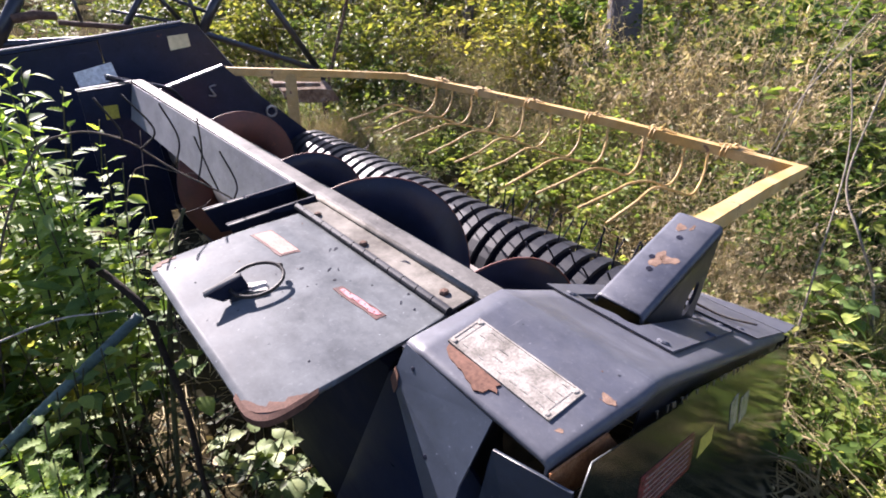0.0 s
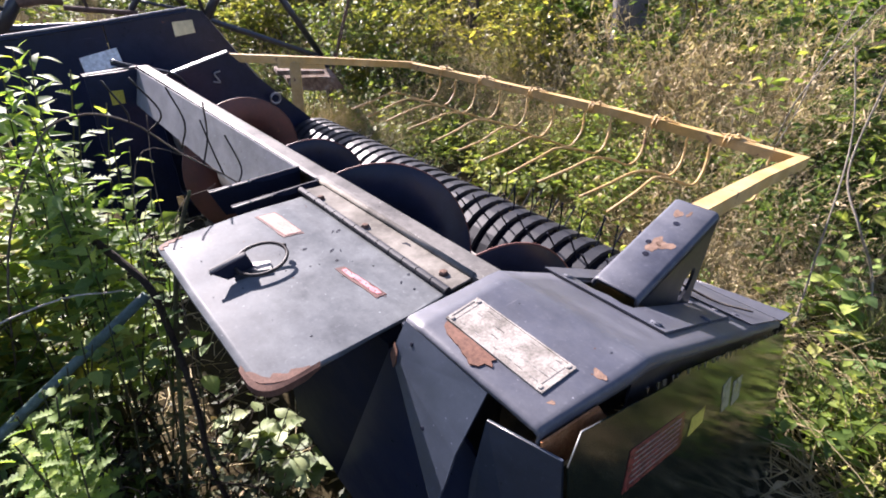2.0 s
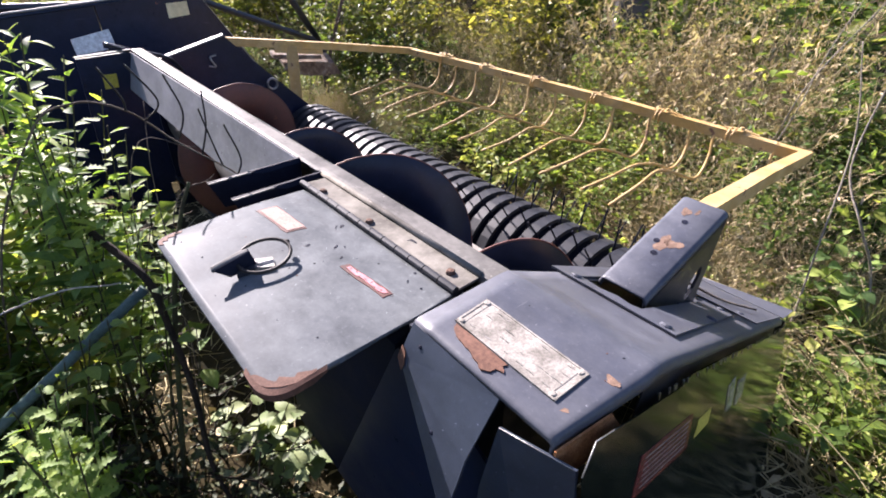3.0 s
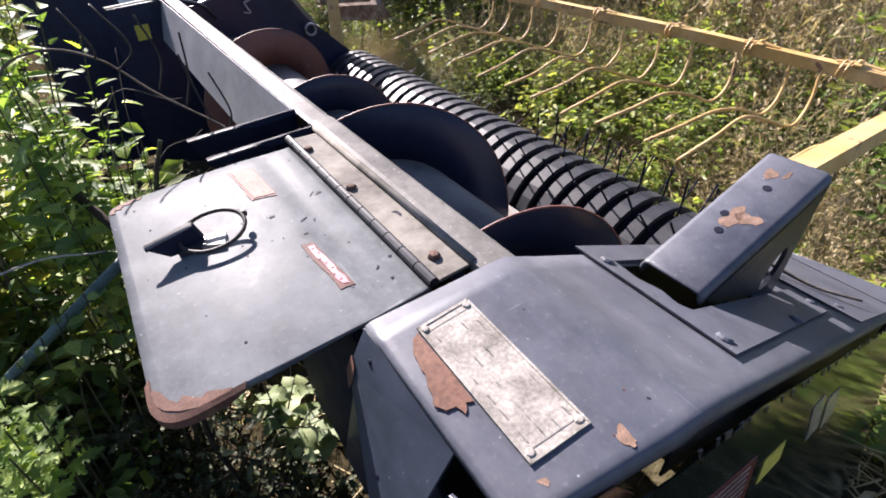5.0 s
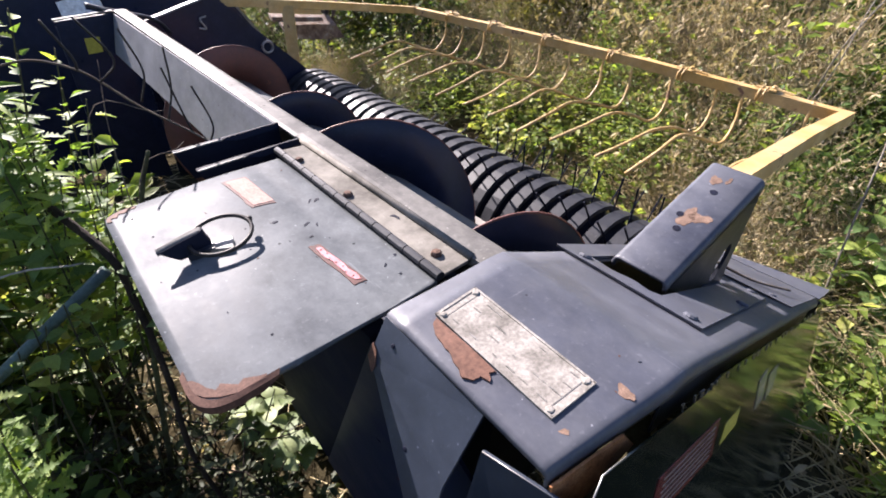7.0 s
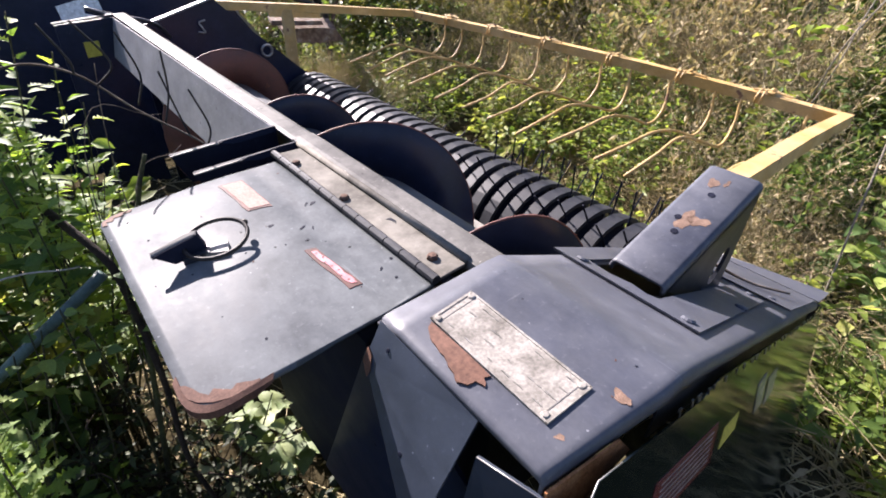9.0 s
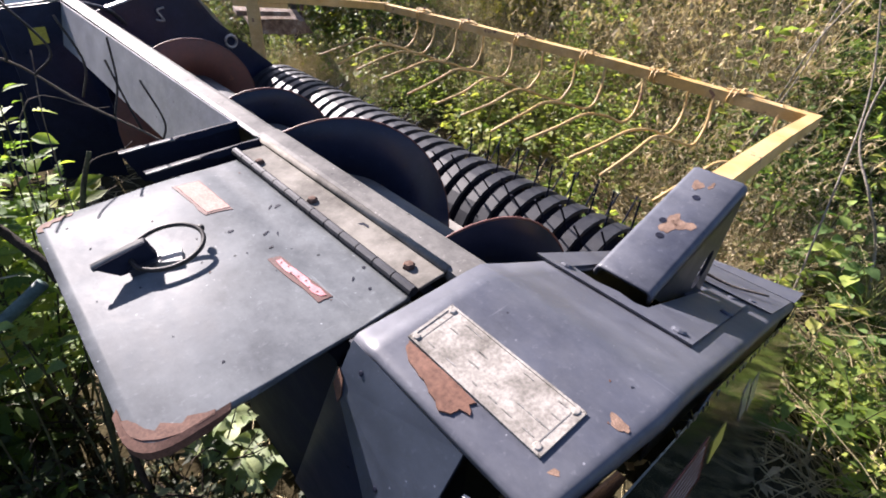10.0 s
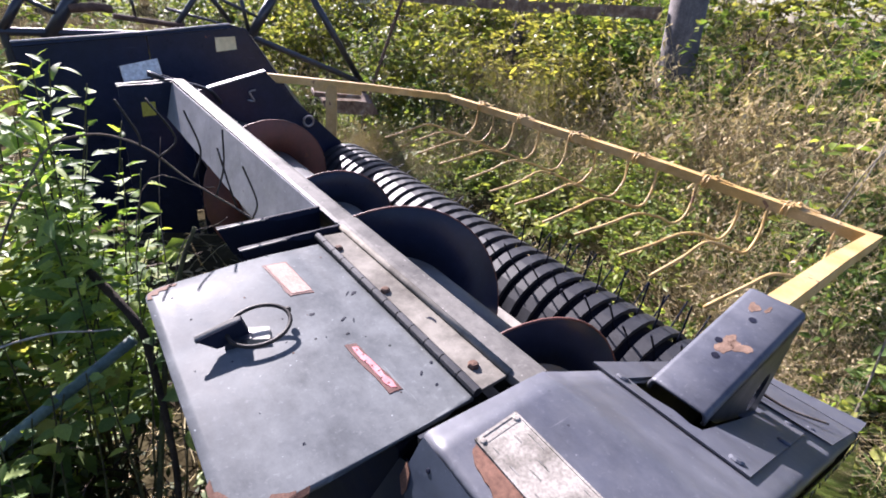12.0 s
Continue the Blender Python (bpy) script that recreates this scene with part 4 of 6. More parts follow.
def chip(x, y, rx, ry, seed, zf, parent, material=TANCHIP, turn=0.0):
    """An irregular rounded flake of lost paint with its own thin edge."""
    r = random.Random(seed)
    n = 26
    ph = [r.uniform(0, 6.28) for _ in range(4)]
    ring = []
    for i in range(n):
        a = 2 * math.pi * i / n
        q = 1 + 0.22 * math.sin(2 * a + ph[0]) + 0.16 * math.sin(3 * a + ph[1]) + 0.10 * math.sin(5 * a + ph[2]) + 0.07 * math.sin(9 * a + ph[3])
        u, v = rx * q * math.cos(a), ry * q * math.sin(a)
        px, py = x + u * math.cos(turn) - v * math.sin(turn), y + u * math.sin(turn) + v * math.cos(turn)
        ring.append((px, py, zf(px) + 0.0004))
    part("paint_loss", slab(ring, (0, 0, -0.0012)), material, parent)


top_z = lambda x: 0.8112
chan_z = lambda x: 0.748 + TS * (x - 0.242)
chip(0.012, -0.211, 0.0042, 0.009, 1, lambda x: 0.8116, cap)
chip(-0.052, -0.1965, 0.0038, 0.0085, 2, top_z, cap, TANCHIP, 0.35)
chip(-0.066, -0.172, 0.0015, 0.004, 3, top_z, cap, CHIPRUST)
chip(0.346, -0.092, 0.015, 0.010, 4, chan_z, bracket)
chip(0.352, -0.105, 0.009, 0.012, 5, chan_z, bracket)
chip(0.425, -0.083, 0.010, 0.006, 6, chan_z, bracket)
chip(0.432, -0.098, 0.006, 0.003, 7, chan_z, bracket)
for i in range(16):
    r = random.Random(i + 40)
    chip(r.uniform(-0.07, 0.05), r.uniform(-0.21, -0.04), r.uniform(0.0005, 0.0012), r.uniform(0.0005, 0.0016), i, lambda x: 0.8118, cap, BLACK_CLEAN if i % 3 == 0 else CHIPRUST)
# scuffs and stuck chaff on the door
for i, (x, y, rx, ry, a) in enumerate(((-0.058, 0.178, 0.005, 0.0012, 0.5), (-0.048, 0.171, 0.003, 0.0012, 1.2), (-0.066, 0.150, 0.0022, 0.0014, 0.0), (-0.030, 0.225, 0.004, 0.0011, 0.8), (-0.022, 0.222, 0.005, 0.0018, 0.3), (-0.086, 0.205, 0.003, 0.0022, 0.4), (-0.030, 0.052, 0.0025, 0.0012, 0.9), (-0.026, 0.030, 0.002, 0.001, 0.2), (-0.012, 0.060, 0.002, 0.0015, 0.0))):
    chip(x, y, rx, ry, i + 70, lambda q, yy=y: door_z(q, yy) + 0.0002, door, DARKSIDE, a)
# dark scorched lines across the torn strip
for i in range(7):
    u = 0.08 + i * 0.135
    chip(-0.0715 + 0.0050 * u + 0.002 * math.sin(i * 2.1), 0.124 - 0.076 * u, 0.0013, 0.0009, i + 90, lambda q, yy=0.124 - 0.076 * u: door_z(q, yy) + 0.0013, door, DECALEDGE, 0.5 + 0.3 * math.sin(i))
nameplate.matrix_basis = Matrix.Translation((0, -0.192, 0.8133)) @ Matrix.Rotation(0.0415, 4, "X") @ Matrix.Translation((0, 0.192, -0.8133))
# engraved border of the plate
for q in ([(-0.047, -0.066), (-0.003, -0.063), (-0.003, -0.0637), (-0.047, -0.0667)], [(-0.047, -0.183), (-0.003, -0.184), (-0.003, -0.1848), (-0.047, -0.1838)]):
    part("print_bar", slab([(x, y, 0.8136) for x, y in q], (0, 0, -0.0006)), PRINT, nameplate)


def on_sheet(corners, name, material, label, lift=0.0009):
    return part(name, slab([(x, sheet_y(x, z) - lift, z) for x, z in corners], (0, 0.0006, 0)), material, end_sheet, label)


red_ring = [(0.031, 0.726), (0.185, 0.669), (0.165, 0.630), (0.009, 0.689)]
on_sheet(red_ring, "warning_decal", REDDECAL, "dull red decal with unreadable lines")
on_sheet([(0.207, 0.643), (0.260, 0.626), (0.249, 0.608), (0.192, 0.624)], "yellow_decal", YELLOWDECAL, "small yellow decal")
on_sheet([(0.340, 0.607), (0.379, 0.601), (0.372, 0.553), (0.333, 0.564)], "white_decal", OLIVEDECAL, "narrow dim pale decal")
on_sheet([(0.395, 0.580), (0.446, 0.564), (0.430, 0.531), (0.386, 0.540)], "white_decal", OLIVEDECAL, "narrow dim pale decal")
for i in range(6):
    u0, u1 = 0.12 + i * 0.14, 0.145 + i * 0.14
    edge = lambda u: tuple((red_ring[a][0] + (red_ring[b][0] - red_ring[a][0]) * u, red_ring[a][1] + (red_ring[b][1] - red_ring[a][1]) * u) for a, b in ((0, 3), (1, 2)))
    (ax, az), (bx, bz) = edge(u0)
    (cx, cz), (dx, dz) = edge(u1)
    m = lambda p, q, w: p + (q - p) * w
    on_sheet([(m(ax, bx, 0.08), m(az, bz, 0.08)), (m(ax, bx, 0.92), m(az, bz, 0.92)), (m(cx, dx, 0.92), m(cz, dz, 0.92)), (m(cx, dx, 0.08), m(cz, dz, 0.08))], "print_bar", OLIVEDECAL, "", 0.0014)

# ---- machinery behind ----
hood = tagged(new("machine_hood"), "large black sheet steel machine hood with decals", "farm machine")
part("hood_panel", slab([(-0.40, 2.40, 0.845), (0.07, 2.40, 0.888), (0.07, 2.40, 0.02), (-0.40, 2.40, 0.02)], (0, 0.02, 0)), NAVY, hood)
pan = part("hood_panel", slab([(0.074, 2.395, 0.889), (0.43, 2.395, 0.931), (0.50, 2.395, 0.915), (0.80, 2.395, 0.45), (0.80, 2.395, 0.02), (0.074, 2.395, 0.02)], (0, 0.02, 0)), NAVY, hood)
part("hood_top", slab([(-0.40, 2.392, 0.840), (0.43, 2.392, 0.926), (0.50, 2.80, 0.80), (-0.40, 2.80, 0.72)], 0.012), NAVY, hood)
# Pale tube along the black lip, painted for the sunlit line there.
part("hood_lip", tube([(-0.40, 2.388, 0.846), (0.07, 2.386, 0.891), (0.43, 2.386, 0.934)], 0.0045, 8), GREY_FACE, hood)
part("hood_slope", slab([(0.50, 2.392, 0.918), (0.80, 2.392, 0.452), (0.95, 2.80, 0.40), (0.50, 2.80, 0.80)], 0.01), NAVY, hood)
part("cream_decal", slab([(0.355, 2.39, 0.872), (0.448, 2.39, 0.879), (0.450, 2.39, 0.821), (0.355, 2.39, 0.809)], (0, 0.002, 0)), CREAMDECAL, pan, "cream rectangular decal")
part("white_decal", slab([(-0.055, 2.39, 0.750), (0.098, 2.39, 0.781), (0.107, 2.39, 0.705), (-0.05, 2.39, 0.68)], (0, 0.002, 0)), WHITEDECAL, pan, "white rectangular decal")

frame_thing = tagged(new("implement_frame"), "dark steel tube frame of an implement", "farm machine")
FRAME = [((1.09, 1.135), (1.52, 0.474), 0.022), ((0.92, 1.07), (0.734, 0.814), 0.028), ((0.47, 1.10), (0.623, 0.883), 0.014), ((0.50, 1.08), (0.30, 0.83), 0.016), ((0.69, 1.06), (0.724, 0.842), 0.012),
         ((-0.07, 1.07), (-0.29, 0.77), 0.030), ((0.12, 1.04), (0.128, 0.897), 0.008), ((0.28, 0.945), (0.78, 0.823), 0.008), ((-0.33, 0.99), (-0.45, 0.82), 0.020), ((0.55, 1.02), (0.83, 0.90), 0.010), ((-0.33, 0.96), (-0.2, 0.885), 0.012)]
for (xa, za), (xb, zb), r in FRAME:
    part("frame_tube", tube([(xa, 3.1, za), (xb, 3.1, zb)], r, 10), BLACK_CLEAN, frame_thing, smooth=True)
part("frame_rail", tube([(-0.5, 3.1, 0.81), (0.75, 3.1, 0.80), (1.52, 3.1, 0.50)], 0.02, 10), BLACK_CLEAN, frame_thing)
for x, z in ((-0.45, 0.8), (0.73, 0.8), (1.52, 0.5)):
    part("frame_leg", tube([(x, 3.1, -0.05), (x, 3.1, z)], 0.02, 10), BLACK_CLEAN, frame_thing)
part("rusty_coil", tube([(-0.16, 3.08, 0.925), (-0.06, 3.06, 0.94), (0.02, 3.08, 0.93)], 0.022, 10), RUSTBAR, frame_thing, "rust brown coil")
part("rusty_bar", tube([(0.02, 3.08, 0.898), (0.36, 3.08, 0.856)], 0.014, 8), RUSTBAR, frame_thing, "rust brown bar")
part("rusty_rod", tube([(1.86, 3.1, 1.15), (1.578, 3.1, 0.443), (1.50, 3.12, 0.0)], 0.013, 8), RUSTBAR, frame_thing, "thin rusty rod")

tagged(part("board", slab([(0.975, 2.60, 0.506), (1.08, 2.60, 0.500), (1.22, 2.61, 0.486), (1.335, 2.62, 0.465), (1.350, 2.62, 0.430), (1.385, 2.62, 0.385), (1.20, 2.61, 0.402), (1.06, 2.60, 0.424), (0.985, 2.60, 0.462)], (0.03, 0.15, 0.035), 0.004), BOARDWOOD), "weathered broken board end lying on brush", "board")
tagged(part("board", slab([(0.905, 2.56, 0.566), (1.215, 2.57, 0.530), (1.225, 2.57, 0.506), (0.99, 2.56, 0.530), (0.905, 2.56, 0.540)], (0.02, 0.09, 0.01), 0.003), BOARDWOOD), "thin brown weathered board on brush", "board")


# ---- plants ----
RNG = np.random.default_rng(7)
# Dark bark, lowered further for the shade it stands in below the door.
DARKBRANCH = rough_matter("dark_bark_with_shade", (0.014, 0.010, 0.007), (0.045, 0.032, 0.022), 30.0)
DULLTWIG = rough_matter("dull_dead_twig", (0.14, 0.12, 0.095), (0.27, 0.24, 0.19), 20.0)


def unit(v):
    return v / np.maximum(np.linalg.norm(v, axis=-1, keepdims=True), 1e-9)


def leaf_arrays(base, way, length, width, droop=0.25, fold=0.25, plain=False):
    """Leaves of four triangles each (two if plain): base points, directions and sizes as arrays."""
    n = len(base)
    way = unit(way)
    up = np.tile(np.array([0, 0, 1.0]), (n, 1)) + RNG.normal(0, 0.45, (n, 3))
    side = unit(np.cross(way, up))
    nrm = np.cross(side, way)
    L, W = length[:, None], width[:, None]
    mid = base + way * L * 0.45 - nrm * W * fold
    lft = base + way * L * 0.42 + side * W * 0.5
    rgt = base + way * L * 0.42 - side * W * 0.5
    tip = base + way * L - np.array([0, 0, 1.0]) * L * droop
    v = np.stack([base, lft, mid, rgt, tip], 1).reshape(-1, 3)
    o = np.arange(n)[:, None] * 5
    if plain:
        v = np.stack([base, lft, rgt, tip], 1).reshape(-1, 3)
        o = np.arange(n)[:, None] * 4
        return v, np.concatenate([o + np.array([[0, 2, 1]]), o + np.array([[1, 2, 3]])], 0)
    f = np.concatenate([o + np.array([[0, 2, 1]]), o + np.array([[0, 3, 2]]), o + np.array([[1, 2, 4]]), o + np.array([[2, 3, 4]])], 0)
    return v, f


def stalk_arrays(base, tip, bend, r0, r1, seg=4):
    """Thin three-sided stalks from base to tip, bowed by bend."""
    n = len(base)
    s = np.linspace(0, 1, seg + 1)
    mid = (base + tip) / 2 + bend
    pts = (1 - s)[None, :, None] ** 2 * base[:, None] + 2 * (s * (1 - s))[None, :, None] * mid[:, None] + s[None, :, None] ** 2 * tip[:, None]
    d = unit(tip - base)
    ref = np.where(np.abs(d[:, 2:3]) > 0.9, np.array([[1.0, 0, 0]]), np.array([[0, 0, 1.0]]))
    a = unit(np.cross(d, ref))
    b = np.cross(d, a)
    rad = r0[:, None] * (1 - s)[None] + r1[:, None] * s[None]
    ring = []
    for k in range(3):
        c, q = math.cos(2.094 * k), math.sin(2.094 * k)
        ring.append(pts + (a * c + b * q)[:, None] * rad[:, :, None])
    v = np.stack(ring, 2).reshape(-1, 3)
    per = (seg + 1) * 3
    f = []
    for j in range(seg):
        for k in range(3):
            f.append([j * 3 + k, j * 3 + (k + 1) % 3, (j + 1) * 3 + (k + 1) % 3, (j + 1) * 3 + k])
    f = (np.arange(n)[:, None, None] * per + np.array(f)[None]).reshape(-1, 4)
    return v, f, pts


def leafy_weed(height, stems, leaves, length, width, spread, leaf_mat, name, label, stem_mat=None, droop=0.3, lean=0.25, clump=0.12, tops=0.0):
    """Upright stems set with leaves all the way up."""
    ob = tagged(new(name), label, "plant")
    base = np.column_stack([RNG.normal(0, clump, stems), RNG.normal(0, clump, stems), np.full(stems, -0.03)])
    h = height * RNG.uniform(0.55, 1.05, stems)
    out = RNG.normal(0, lean, (stems, 2)) * h[:, None]
    tip = base + np.column_stack([out, h])
    v, f, pts = stalk_arrays(base, tip, np.column_stack([RNG.normal(0, 0.06, (stems, 2)), np.zeros(stems)]), RNG.uniform(0.0022, 0.004, stems), np.full(stems, 0.0009), 6)
    tagged(fast_mesh("stem", v, f, stem_mat or STEM, ob, smooth=True), kind="stuff")
    s = RNG.uniform(0.18, 1.0, (stems, leaves)) ** 0.8
    i = np.clip((s * 6).astype(int), 0, 5)
    w = (s * 6 - i)[..., None]
    rows = np.arange(stems)[:, None]
    p = pts[rows, i] * (1 - w) + pts[rows, np.minimum(i + 1, 6)] * w
    p = p.reshape(-1, 3)
    m = len(p)
    a = RNG.uniform(0, 2 * math.pi, m)
    way = np.column_stack([np.cos(a), np.sin(a), RNG.uniform(-0.15, 0.9, m)])
    twig = np.abs(RNG.normal(0, spread, m))[:, None]
    b0 = p + unit(way) * twig
    size = RNG.uniform(0.5, 1.15, m) * (1.1 - 0.55 * s.reshape(-1))
    v, f = leaf_arrays(b0, way, length * size, width * size * RNG.uniform(0.8, 1.2, m), droop)
    tagged(fast_mesh("foliage", v, f, leaf_mat, ob), kind="stuff")
    return ob


def shrub(height, limbs, twigs, leaves, length, width, leaf_mat, name, label, wood, r0=0.008, plain=False):
    """A branching bush: limbs, side twigs, leaves at the twigs."""
    ob = tagged(new(name), label, "bush")
    base = np.column_stack([RNG.normal(0, 0.08, limbs), RNG.normal(0, 0.08, limbs), np.full(limbs, -0.05)])
    h = height * RNG.uniform(0.6, 1.0, limbs)
    tip = base + np.column_stack([RNG.normal(0, 0.30, (limbs, 2)) * h[:, None], h])
    v, f, pts = stalk_arrays(base, tip, np.column_stack([RNG.normal(0, 0.12, (limbs, 2)), np.zeros(limbs)]), RNG.uniform(0.6, 1.2, limbs) * r0, np.full(limbs, 0.0016), 6)
    s = RNG.uniform(0.2, 1.0, (limbs, twigs))
    i = np.clip((s * 6).astype(int), 0, 5)
    w = (s * 6 - i)[..., None]
    rows = np.arange(limbs)[:, None]
    q = (pts[rows, i] * (1 - w) + pts[rows, np.minimum(i + 1, 6)] * w).reshape(-1, 3)
    n = len(q)
    a = RNG.uniform(0, 2 * math.pi, n)
    ln = RNG.uniform(0.10, 0.34, n) * height
    tw = q + np.column_stack([np.cos(a), np.sin(a), RNG.uniform(-0.1, 0.9, n)]) * ln[:, None]
    v2, f2, pts2 = stalk_arrays(q, tw, RNG.normal(0, 0.03, (n, 3)), np.full(n, 0.0024), np.full(n, 0.0008), 1 if plain else 3)
    tagged(fast_mesh("branchwork", v, f, wood, ob, smooth=True), kind="stuff")
    tagged(fast_mesh("twigwork", v2, f2, wood, ob, smooth=True), kind="stuff")
    if leaves:
        m = n * leaves
        s2 = RNG.uniform(0.1, 1.0, (n, leaves))
        seg = 1 if plain else 3
        j = np.clip((s2 * seg).astype(int), 0, seg - 1)
        w2 = (s2 * seg - j)[..., None]
        r2 = np.arange(n)[:, None]
        p = (pts2[r2, j] * (1 - w2) + pts2[r2, j + 1] * w2).reshape(-1, 3)
        a = RNG.uniform(0, 2 * math.pi, m)
        way = np.column_stack([np.cos(a), np.sin(a), RNG.uniform(-0.5, 0.6, m)])
        size = RNG.uniform(0.5, 1.2, m)
        v, f = leaf_arrays(p + unit(way) * 0.008, way, length * size, width * size, 0.2, plain=plain)
        tagged(fast_mesh("foliage", v, f, leaf_mat, ob), kind="stuff")
    return ob


def grass_clump(blades, height, spread, width, mat, name, label, lean=0.5):
    """Arching blades: flat ribbons of four steps, made of three-sided stalks that thin out."""
    ob = tagged(new(name), label, "grass")
    base = np.column_stack([RNG.normal(0, spread, (blades, 2)), np.full(blades, -0.02)])
    h = height * RNG.uniform(0.4, 1.1, blades)
    a = RNG.uniform(0, 2 * math.pi, blades)
    out = np.abs(RNG.normal(0, lean, blades)) * h
    tip = base + np.column_stack([np.cos(a) * out, np.sin(a) * out, h * (1 - 0.35 * np.minimum(1, out / h))])
    bend = np.column_stack([-np.cos(a) * out * 0.35, -np.sin(a) * out * 0.35, h * 0.22])
    v, f, _ = stalk_arrays(base, tip, bend, np.full(blades, width), np.full(blades, width * 0.15), 5)
    tagged(fast_mesh("foliage", v, f, mat, ob, smooth=True), kind="stuff")
    return ob


def dry_stand(stalks, height, spread, name, label):
    """Dead weed stalks with curled leaves and feathery heads, leaning across each other."""
    ob = tagged(new(name), label, "dry weeds")
    base = np.column_stack([RNG.normal(0, spread, (stalks, 2)), np.full(stalks, -0.02)])
    h = height * RNG.uniform(0.5, 1.1, stalks)
    tip = base + np.column_stack([RNG.normal(0, 0.38, (stalks, 2)) * h[:, None], h])
    v, f, pts = stalk_arrays(base, tip, RNG.normal(0, 0.08, (stalks, 3)), RNG.uniform(0.002, 0.0045, stalks), np.full(stalks, 0.001), 5)
    k = 9
    s = RNG.uniform(0.25, 1.0, (stalks, k))
    i = np.clip((s * 5).astype(int), 0, 4)
    w = (s * 5 - i)[..., None]
    r = np.arange(stalks)[:, None]
    q = (pts[r, i] * (1 - w) + pts[r, i + 1] * w).reshape(-1, 3)
    n = len(q)
    a = RNG.uniform(0, 2 * math.pi, n)
    ln = RNG.uniform(0.05, 0.20, n) * height
    tw = q + np.column_stack([np.cos(a) * 0.6, np.sin(a) * 0.6, RNG.uniform(-0.4, 0.9, n)]) * ln[:, None]
    v2, f2, _ = stalk_arrays(q, tw, RNG.normal(0, 0.02, (n, 3)), np.full(n, 0.0017), np.full(n, 0.0008), 1)
    tagged(fast_mesh("stalkwork", np.concatenate([v, v2]), np.concatenate([f, f2 + len(v)]), STRAW, ob, smooth=True), kind="stuff")
    p = np.concatenate([q, tw])
    p = np.repeat(p, 2, 0)
    m = len(p)
    way = RNG.normal(0, 1, (m, 3))
    size = RNG.uniform(0.4, 1.2, m)
    v, f = leaf_arrays(p, way, 0.042 * size, 0.016 * size, 0.35, 0.5)
    tagged(fast_mesh("curled_foliage", v, f, DEADLEAF, ob), kind="stuff")
    return ob


def placed(ob, x, y, scale=1.0, turn=0.0, lean=(0, 0), z=None):
    ob.matrix_basis = pose(x, y, ground_height(x, y) if z is None else z, lean[0], lean[1], turn) @ Matrix.Scale(scale, 4)
    return ob


def scatter(kinds, spots, group):
    """Copies of a few plants, each turned, leaned and sized differently."""
    rnd = random.Random(len(spots) * 13 + 5)
    used = set()
    for x, y, k, s in spots:
        ob = kinds[k]
        m = pose(x, y, ground_height(x, y), rnd.uniform(-9, 9), rnd.uniform(-9, 9), rnd.uniform(0, 360))
        if k in used:
            o = copy_thing(ob, m)
            o.scale = (s, s, s * rnd.uniform(0.9, 1.1))
        else:
            used.add(k)
            ob.matrix_basis = m
            ob.scale = (s, s, s)
            tagged(ob, group=group)


FINESTRAW = leafy("pale_grey_straw", (0.18, 0.14, 0.085), (0.38, 0.325, 0.205), (0.64, 0.57, 0.41), rough=0.8, thin=0.3)
# Brighter copy of the weed leaf, with sunlight put into its colour.
BRIGHTLEAF = leafy("weed_leaf_with_sun", (0.065, 0.115, 0.024), (0.19, 0.255, 0.050), (0.40, 0.41, 0.10), rough=0.5, thin=0.55)


def fine_stand(stalks, height, spread, name, label, lean=0.34):
    """Hair-fine dead grass and weed stems with feathery tops, leaning across each other."""
    ob = tagged(new(name), label, "dry weeds")
    base = np.column_stack([RNG.normal(0, spread, (stalks, 2)), np.full(stalks, -0.02)])
    h = height * RNG.uniform(0.35, 1.1, stalks)
    tip = base + np.column_stack([RNG.normal(0, lean, (stalks, 2)) * h[:, None], h])
    v, f, pts = stalk_arrays(base, tip, RNG.normal(0, 0.10, (stalks, 3)), RNG.uniform(0.0014, 0.004, stalks), np.full(stalks, 0.0009), 5)
    k = 6
    s = RNG.uniform(0.3, 1.0, (stalks, k)) ** 0.7
    i = np.clip((s * 5).astype(int), 0, 4)
    w = (s * 5 - i)[..., None]
    r = np.arange(stalks)[:, None]
    q = (pts[r, i] * (1 - w) + pts[r, i + 1] * w).reshape(-1, 3)
    n = len(q)
    a = RNG.uniform(0, 2 * math.pi, n)
    ln = RNG.uniform(0.04, 0.16, n) * height
    tw = q + np.column_stack([np.cos(a) * 0.7, np.sin(a) * 0.7, RNG.uniform(-0.6, 0.9, n)]) * ln[:, None]
    v2, f2, _ = stalk_arrays(q, tw, RNG.normal(0, 0.02, (n, 3)), np.full(n, 0.0011), np.full(n, 0.0006), 1)
    tagged(fast_mesh("stalkwork", np.concatenate([v, v2]), np.concatenate([f, f2 + len(v)]), FINESTRAW, ob, smooth=True), kind="stuff")
    p = tw
    m = len(p)
    size = RNG.uniform(0.4, 1.3, m)
    v, f = leaf_arrays(p, RNG.normal(0, 1, (m, 3)), 0.030 * size, 0.008 * size, 0.3, 0.4)
    tagged(fast_mesh("seed_fluff", v, f, FINESTRAW, ob), kind="stuff")
    return ob


AUTUMNLEAF = leafy("autumn_leaf", (0.07, 0.09, 0.018), (0.23, 0.235, 0.045), (0.42, 0.38, 0.085), thin=0.5)
WEED = [leafy_weed(1.0, 12, 36, 0.105, 0.034, 0.03, LEAF, "leafy_weed", "tall green weed with narrow leaves") for _ in range(3)]
BUSH = [shrub(1.3, 9, 11, 13, 0.075, 0.046, SHRUBLEAF, "bramble_bush", "dense green bush with small oval leaves", TWIG) for _ in range(3)]
